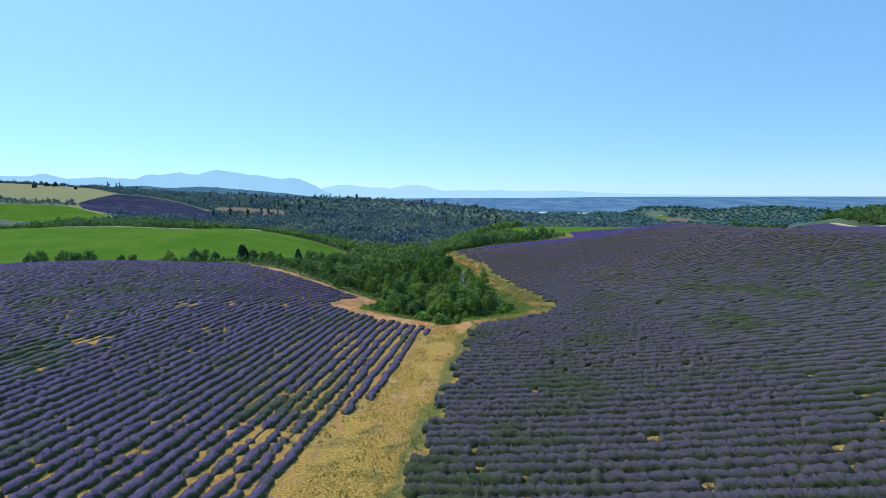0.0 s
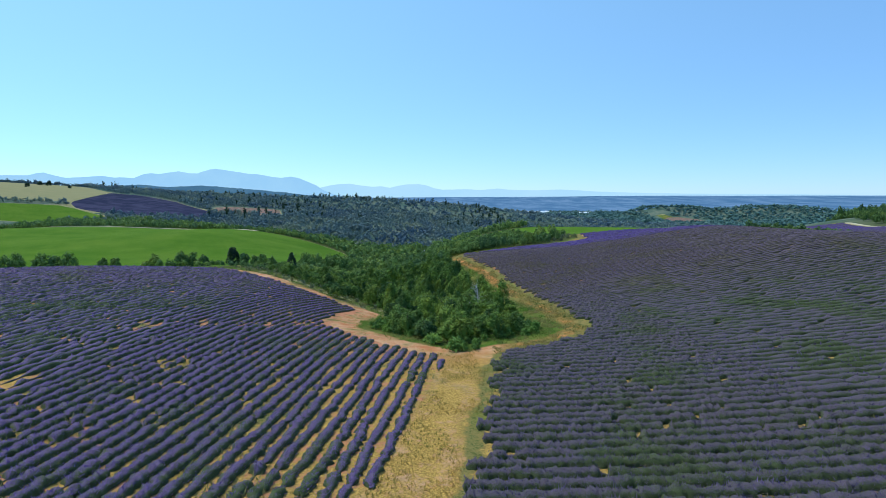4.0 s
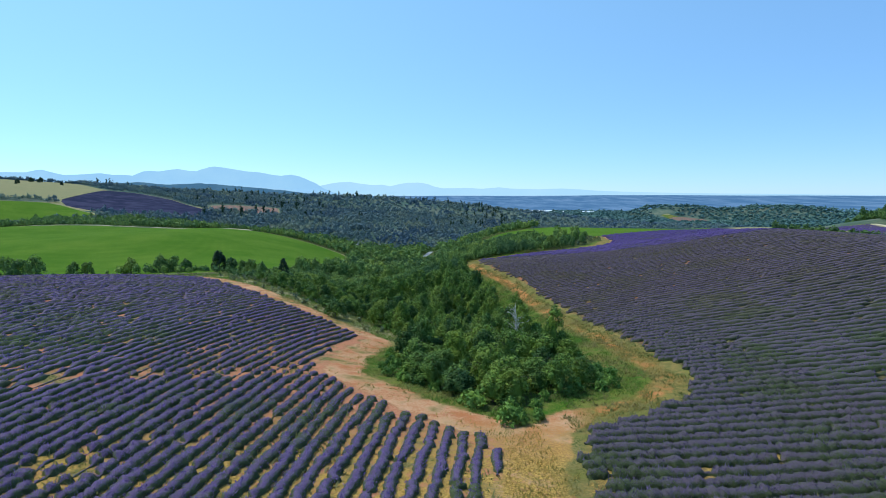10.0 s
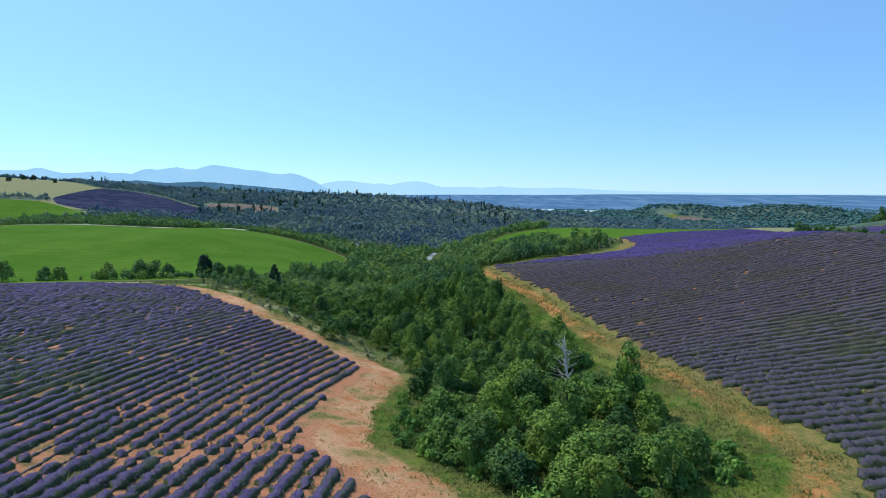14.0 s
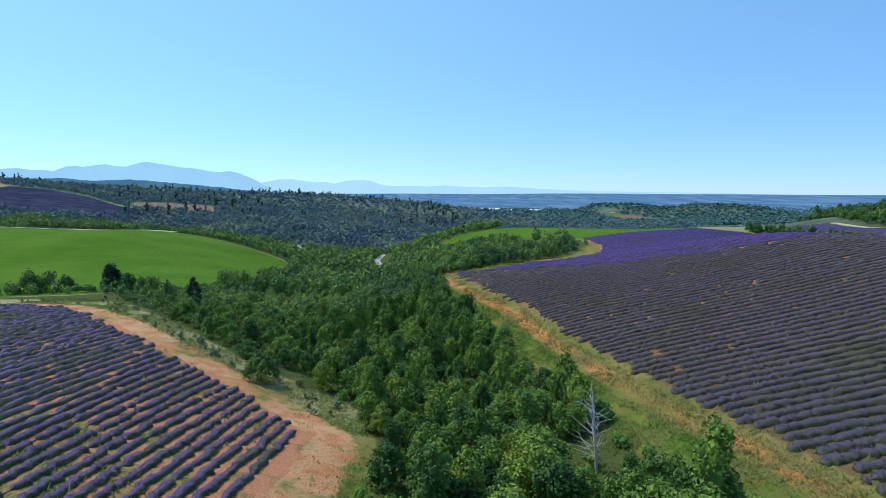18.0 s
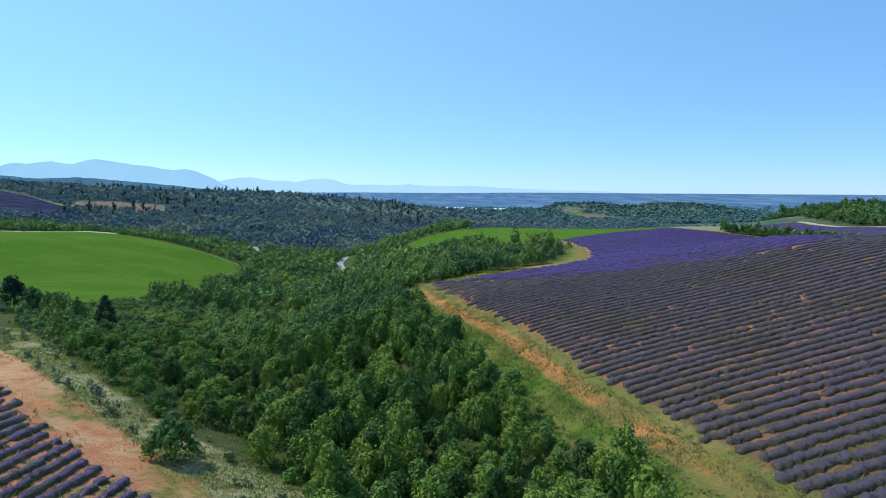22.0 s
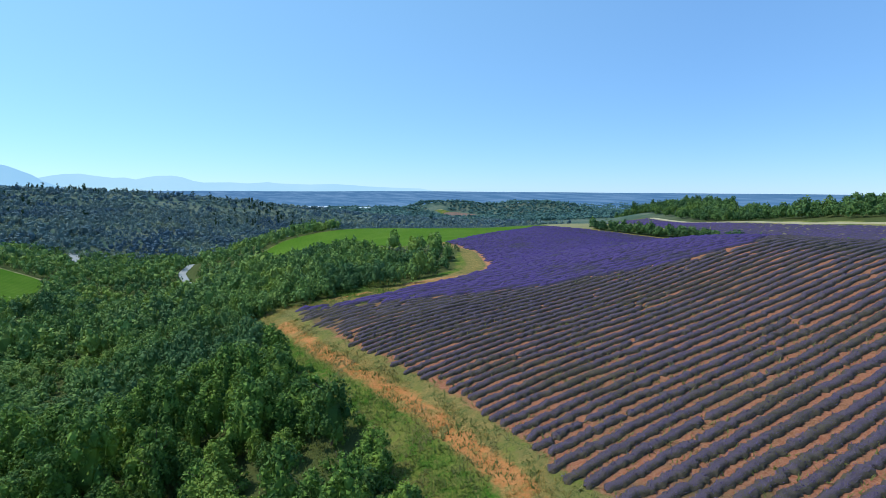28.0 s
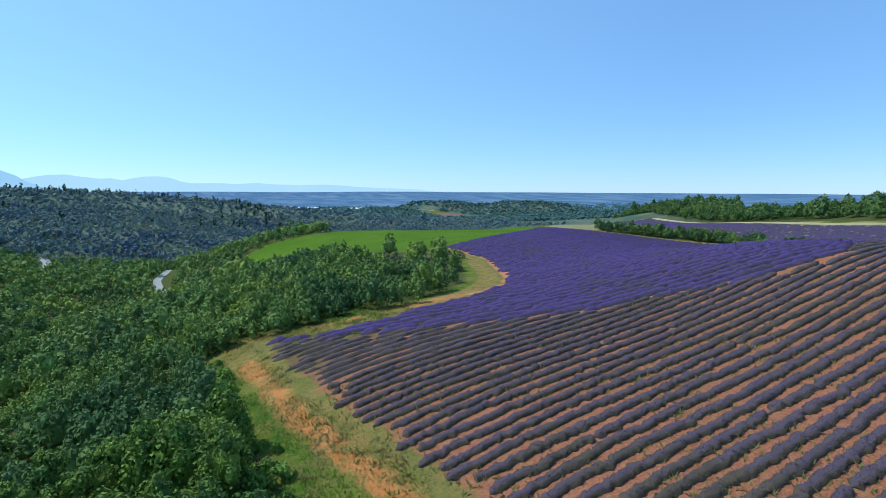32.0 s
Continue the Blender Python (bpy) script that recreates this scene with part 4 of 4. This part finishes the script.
sx, sy = along_line([(-190, 229), (-150, 227), (-110, 223), (-85, 217), (-66, 204), (-52, 196)], 1.1, 2.2, 44)
sparse = np.random.default_rng(45).random(len(sx)) < np.clip((sx + 150) / 90, 0.12, 0.9)
woods("crest_shrubs", sx[sparse], sy[sparse], 46, FAR_OAK, 1.3, 2.6, 5, 4, 9, 9, "green shrubs and young oaks along the lavender crest", 0.45, 0.7, True)
for n, (x, y, h) in enumerate(((-617, 835, 7), (-650, 908, 8), (-641, 916, 9), (-600, 905, 5))):
    single("oak_tree", x, y, h, h * 0.5, DARK, "dark round oak standing on a distant pale hilltop", 480, 6, 1.0, 90 + n, low=-0.1)


def dead_tree():
    """A bare grey tree with forked, broken limbs."""
    k = Mat("bleached_wood", 0.85, 0.2)
    k.colour(k.mix(k.noise(5, 5), (0.34, 0.31, 0.28), (0.62, 0.57, 0.52))).bump(k.noise(12, 4), 0.02)
    r = random.Random(9)
    t = tagged(new("dead_tree", None), "bare bleached grey dead tree among green oaks", "tree")
    t.matrix_basis = pose(8.3, 107, float(land(8.3, 107)), 2, -6) @ Matrix.Diagonal((1, 1, 0.84, 1))

    def limb(points, thick):
        curve = bpy.data.curves.new("limb", "CURVE")
        curve.dimensions, curve.bevel_depth, curve.bevel_resolution = "3D", thick, 1
        s = curve.splines.new("POLY")
        s.points.add(len(points) - 1)
        for i, q in enumerate(points):
            s.points[i].co = (*q, 1)
            s.points[i].radius = 1 - 0.85 * i / (len(points) - 1)
        curve.materials.append(k.m)
        return curve

    part("trunk", limb([(0, 0, -0.6), (0.1, 0, 2.5), (0.0, 0.15, 5), (0.2, 0.1, 7), (0.15, 0.2, 8.6)], 0.16), t)
    for i in range(64):
        h = r.uniform(1.2, 8.0)
        w = r.uniform(0, 6.28)
        n = r.choice((0.7, 1.1, 1.6, 2.4, 3.0)) * r.uniform(0.8, 1.1) * (1.3 - h / 11)
        pts = [(0.08, 0.08, h)]
        for q in range(4):
            pts.append((pts[-1][0] + math.cos(w) * n / 4 + r.uniform(-.12, .12), pts[-1][1] + math.sin(w) * n / 4 + r.uniform(-.12, .12), pts[-1][2] + r.uniform(0.0, 0.6)))
        part("branch", limb(pts, 0.022 + 0.008 * n), t)


dead_tree()


# ---- grass, weeds and low shrubs ----
def blades(name, x, y, tall, wide, count, seed, material, label):
    """Tufts of leaning blades, joined."""
    g = np.random.default_rng(seed)
    n = len(x) * count
    bx, by = np.repeat(x, count) + g.normal(0, wide, n), np.repeat(y, count) + g.normal(0, wide, n)
    h = np.repeat(g.uniform(0.5, 1.3, len(x)), count) * tall * g.uniform(0.6, 1.2, n)
    bz = land(bx, by) - 0.03
    th, lean = g.uniform(0, 6.28, n), g.uniform(0.5, 1.5, n)
    ex, ey = np.cos(th) * h * 0.22, np.sin(th) * h * 0.22
    tx_, ty_ = -np.sin(th) * h * lean, np.cos(th) * h * lean
    v = np.stack([np.stack([bx - ex, by - ey, bz], -1), np.stack([bx + ex, by + ey, bz], -1), np.stack([bx + tx_, by + ty_, bz + h], -1)], 1).reshape(-1, 3)
    return tagged(new(name, mesh_from(name, v, np.arange(n * 3).reshape(-1, 3), material, False)), label, "grass", kind="stuff")


def grass_material(name, a, b):
    k = Mat(name, 0.9, 0.15)
    k.colour(k.mix(k.ramp(k.noise(0.12, 3), 0.4, 0.62), k.mix(k.island(), a, tuple(v * 0.8 for v in a)), k.mix(k.island(), b, tuple(v * 0.8 for v in b))))
    t = k.n.new("ShaderNodeBsdfTranslucent")
    k.l.new(k.b.inputs["Base Color"].links[0].from_socket, t.inputs[0])
    m = k.n.new("ShaderNodeMixShader")
    m.inputs[0].default_value = 0.45
    k.l.new(k.b.outputs[0], m.inputs[1])
    k.l.new(t.outputs[0], m.inputs[2])
    k.l.new(m.outputs[0], k.n["Material Output"].inputs[0])
    return k.m


LUSH_LEAF = leaf_material("bramble_leaves", (0.085, 0.17, 0.025), (0.19, 0.31, 0.05))
DRY = grass_material("dry_grass", (0.46, 0.31, 0.085), (0.27, 0.24, 0.055))
LUSH = grass_material("green_grass", (0.14, 0.24, 0.035), (0.26, 0.28, 0.075))
VERGE = grass_material("verge_grass", (0.17, 0.205, 0.05), (0.34, 0.275, 0.11))
PALE_GRASS = grass_material("pale_grass", (0.34, 0.29, 0.14), (0.24, 0.24, 0.10))
WEED = grass_material("field_weeds", (0.24, 0.25, 0.07), (0.34, 0.30, 0.12))


def verge_only(x, y):
    lav = np.minimum.reduce([reach(p, x, y) for p in (LAV_LEFT, LAV_RIGHT, LAV_BLOOM)])
    patch_ = np.array([noise.noise((a * 0.22, c * 0.22, 1.0)) for a, c in zip(x, y)])
    return np.where((lav > 0.2) & (lav < 16) & (reach(GREEN_LEFT, x, y) > 0), -0.15 - patch_, 1)


wx, wy = scatter(0, (-90, 8, 30, 225), 0.42, 61, verge_only)
worn = (wx < 8) & (wy > 68) & (reach(LAV_LEFT, wx, wy) < 4.5) & (np.random.default_rng(60).random(len(wx)) < 0.75)
wx, wy = wx[~worn], wy[~worn]
in_track = np.minimum(reach(LAV_LEFT, wx, wy), reach(LAV_RIGHT, wx, wy))
green_side = in_track > 4.2
blades("dry_grass", wx[~green_side], wy[~green_side], 0.20, 0.25, 6, 62, DRY, "dry yellow grass along the dirt tracks")
ex_, ey_ = scatter(0, (8, 66, 30, 216), 0.75, 72, lambda x, y: np.where((reach(LAV_RIGHT, x, y) > 0.1) & (wood_reach(x, y) > -0.5), -0.05 - np.array([noise.noise((a * 0.35, c * 0.2, 7.0)) for a, c in zip(x, y)]), 1))
blades("tall_grass", ex_, ey_, 0.30, 0.25, 11, 73, VERGE, "tall uncut grass, green and straw, beside the lavender")
ex_, ey_ = scatter(0, (-60, 118, -10, 200), 0.8, 74, lambda x, y: np.where((reach(LAV_LEFT, x, y) > 4.0) & (reach(LAV_LEFT, x, y) < 13), -0.08 - np.array([noise.noise((a * 0.3, c * 0.3, 7.0)) for a, c in zip(x, y)]), 1))
blades("slope_grass", ex_, ey_, 0.24, 0.22, 9, 75, PALE_GRASS, "pale dry grass on the slope below the dirt track")
blades("green_grass", wx[green_side], wy[green_side], 0.26, 0.25, 6, 63, LUSH, "lush green grass at the foot of the thicket")


def field_only(x, y):
    lav = np.minimum(reach(LAV_LEFT, x, y), reach(LAV_RIGHT, x, y))
    patch_ = np.array([noise.noise((a * 0.09, c * 0.09, 3.0)) for a, c in zip(x, y)])
    return np.where((lav < 0) & (x > -60) & (x < 60), np.where(x > 4, -0.10, 0.03) - patch_, 1)


wx, wy = scatter(0, (-60, 12, 60, 190), 0.8, 64, field_only)
blades("field_weeds", wx, wy, 0.34, 0.18, 4, 65, WEED, "yellow-green weeds growing between the lavender rows")




def shrub_slope(x, y):
    d_ = reach(LAV_LEFT, x, y)
    return np.where((y > 118) & (y < 200) & (x < -15), np.abs(d_ - 8.5) - 4.2, 1)


sx, sy = scatter(0, (-90, 118, -12, 205), 2.3, 68, shrub_slope)
pick_ = np.random.default_rng(6).random(len(sx)) < 0.5
woods("slope_shrubs", sx[pick_], sy[pick_], 69, SHRUB, 0.75, 1.0, 5, 3, 3, 46, "grey-green low shrubs on the dry slope beside the track", 0.26, 0.6)
sx, sy = scatter(0, (-16, 70, 30, 215), 2.2, 70, lambda x, y: np.where(y > 70, np.abs(wood_reach(x, y) + 0.3) - 0.8, 1))
woods("edge_shrubs", sx, sy, 71, LUSH_LEAF, 0.85, 1.4, 5, 3, 9, 18, "bright green bramble bushes along the edge of the thicket", 0.24, 0.4, True)


def undergrowth(x, y):
    return np.where((y > 74) & (y < 225), wood_reach(x, y) + 0.3, 1)


ux, uy = scatter(0, (-75, 74, 24, 225), 4.4, 66, undergrowth)
woods("undergrowth", ux, uy, 67, OAK, 0.9, 1.5, 5, 3, 5, 14, "low green brambles and saplings under the oaks", 0.28, 0.4, True)


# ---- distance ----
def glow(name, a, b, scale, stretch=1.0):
    """Emission for things kilometres away, with their haze painted into the two colours."""
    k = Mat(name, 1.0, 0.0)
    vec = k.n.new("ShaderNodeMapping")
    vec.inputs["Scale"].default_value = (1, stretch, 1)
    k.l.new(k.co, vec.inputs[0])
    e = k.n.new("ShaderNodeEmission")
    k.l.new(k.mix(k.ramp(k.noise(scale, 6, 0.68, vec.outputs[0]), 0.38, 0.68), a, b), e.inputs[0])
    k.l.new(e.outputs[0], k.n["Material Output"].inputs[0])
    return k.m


def skyline(name, line, far_off, base, material, label, rough, slope=0.92):
    """A range of hills on the horizon: heights in minutes of slope against bearing."""
    p = np.array(line, float)
    bearing = np.arange(p[0, 0], p[-1, 0], 0.12)
    v = []
    for a in bearing:
        h = np.interp(a, p[:, 0], p[:, 1]) + rough * (noise.noise((a * 0.8, 0, 2)) + 0.6 * noise.noise((a * 2.6, 1, 2)))
        top = 25 + slope * h / 984 * far_off / math.cos(radians(a))
        for d, z in ((far_off - 250, base), (far_off - 60, base + 0.55 * (top - base)), (far_off, top)):
            v.append((math.tan(radians(a)) * d, d + 55, z))
    f = [(3 * i + j, 3 * i + 3 + j, 3 * i + 4 + j, 3 * i + 1 + j) for i in range(len(bearing) - 1) for j in range(2)]
    return tagged(new(name, mesh_from(name, v, f, material)), label, "mountains", kind="structure")


# the ranges glow: blue aerial haze is put into their emission colours
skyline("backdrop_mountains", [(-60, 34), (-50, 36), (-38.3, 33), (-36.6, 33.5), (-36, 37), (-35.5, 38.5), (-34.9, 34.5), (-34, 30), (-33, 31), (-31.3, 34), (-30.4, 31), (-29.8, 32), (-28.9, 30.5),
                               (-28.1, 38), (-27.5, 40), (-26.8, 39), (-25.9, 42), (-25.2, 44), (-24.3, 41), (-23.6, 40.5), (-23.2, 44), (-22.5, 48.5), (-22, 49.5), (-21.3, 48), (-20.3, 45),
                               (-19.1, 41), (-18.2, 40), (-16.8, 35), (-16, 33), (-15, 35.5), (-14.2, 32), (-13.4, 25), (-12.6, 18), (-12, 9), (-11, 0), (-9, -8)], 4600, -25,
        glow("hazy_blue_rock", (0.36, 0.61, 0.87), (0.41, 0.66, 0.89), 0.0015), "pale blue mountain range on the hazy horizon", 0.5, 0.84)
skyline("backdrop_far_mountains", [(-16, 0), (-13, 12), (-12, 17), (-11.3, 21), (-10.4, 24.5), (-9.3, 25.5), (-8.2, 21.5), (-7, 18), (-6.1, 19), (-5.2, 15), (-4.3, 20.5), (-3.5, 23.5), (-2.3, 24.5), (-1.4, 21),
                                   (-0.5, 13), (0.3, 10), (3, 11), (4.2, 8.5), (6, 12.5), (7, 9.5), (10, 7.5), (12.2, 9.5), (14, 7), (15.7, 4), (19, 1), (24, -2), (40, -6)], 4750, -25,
        glow("palest_hazy_rock", (0.47, 0.72, 0.92), (0.51, 0.75, 0.93), 0.0015), "faint blue mountains dissolving in the haze", 0.4, 0.7)
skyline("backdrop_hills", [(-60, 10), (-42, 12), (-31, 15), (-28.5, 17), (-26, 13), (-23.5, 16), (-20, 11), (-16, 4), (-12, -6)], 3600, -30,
        glow("hazy_blue_woods", (0.07, 0.16, 0.27), (0.10, 0.20, 0.30), 0.006), "wooded hills before the mountains, glowing dark blue with painted haze", 1.0)

ang = np.radians(np.arange(-75, 75.1, 1.0))
rad = np.r_[np.linspace(2150, 2500, 8), np.linspace(2600, 4950, 40)]
A, R = np.meshgrid(ang, rad)
PX, PY = np.sin(A) * R, np.cos(A) * R
pi_, pj = A.shape
pid = np.arange(pi_ * pj).reshape(pi_, pj)
pq = np.stack([pid[:-1, :-1], pid[:-1, 1:], pid[1:, 1:], pid[1:, :-1]], -1).reshape(-1, 4)
rise = np.interp(R, [2150, 2260, 2400], [-15, 0, 6.5])
swell = 5 * np.sin(PX * 0.004 + 1.0) * np.sin(PY * 0.006) * np.interp(R, [2300, 2800, 4000, 4900], [0, 1, 1, 0.3])
# the plain glows too, its blue haze painted as emission
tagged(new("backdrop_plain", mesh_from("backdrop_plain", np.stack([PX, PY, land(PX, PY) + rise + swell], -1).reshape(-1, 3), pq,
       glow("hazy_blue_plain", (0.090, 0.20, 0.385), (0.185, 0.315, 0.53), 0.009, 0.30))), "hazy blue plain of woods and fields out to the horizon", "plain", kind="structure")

white = Mat("white_film", 0.5, 0.4)
white.colour(white.mix(white.noise(0.05, 3), (0.72, 0.74, 0.74), (0.85, 0.86, 0.85)))
for n in range(4):
    bm = bmesh.new()
    bmesh.ops.create_cone(bm, cap_ends=True, segments=12, radius1=7, radius2=7, depth=150)
    bmesh.ops.rotate(bm, verts=bm.verts, matrix=Matrix.Rotation(radians(90), 3, "Y"))
    me = bpy.data.meshes.new("greenhouse")
    bm.to_mesh(me)
    bm.free()
    me.materials.append(white.m)
    g = tagged(new("greenhouse", me), "long white greenhouse tunnel far out on the plain", "greenhouse", "greenhouses on the plain")
    g.matrix_basis = pose(330 + (n % 2) * 160, 2060 + (n // 2) * 18, float(land(330 + (n % 2) * 160, 2060)) + 1.0)
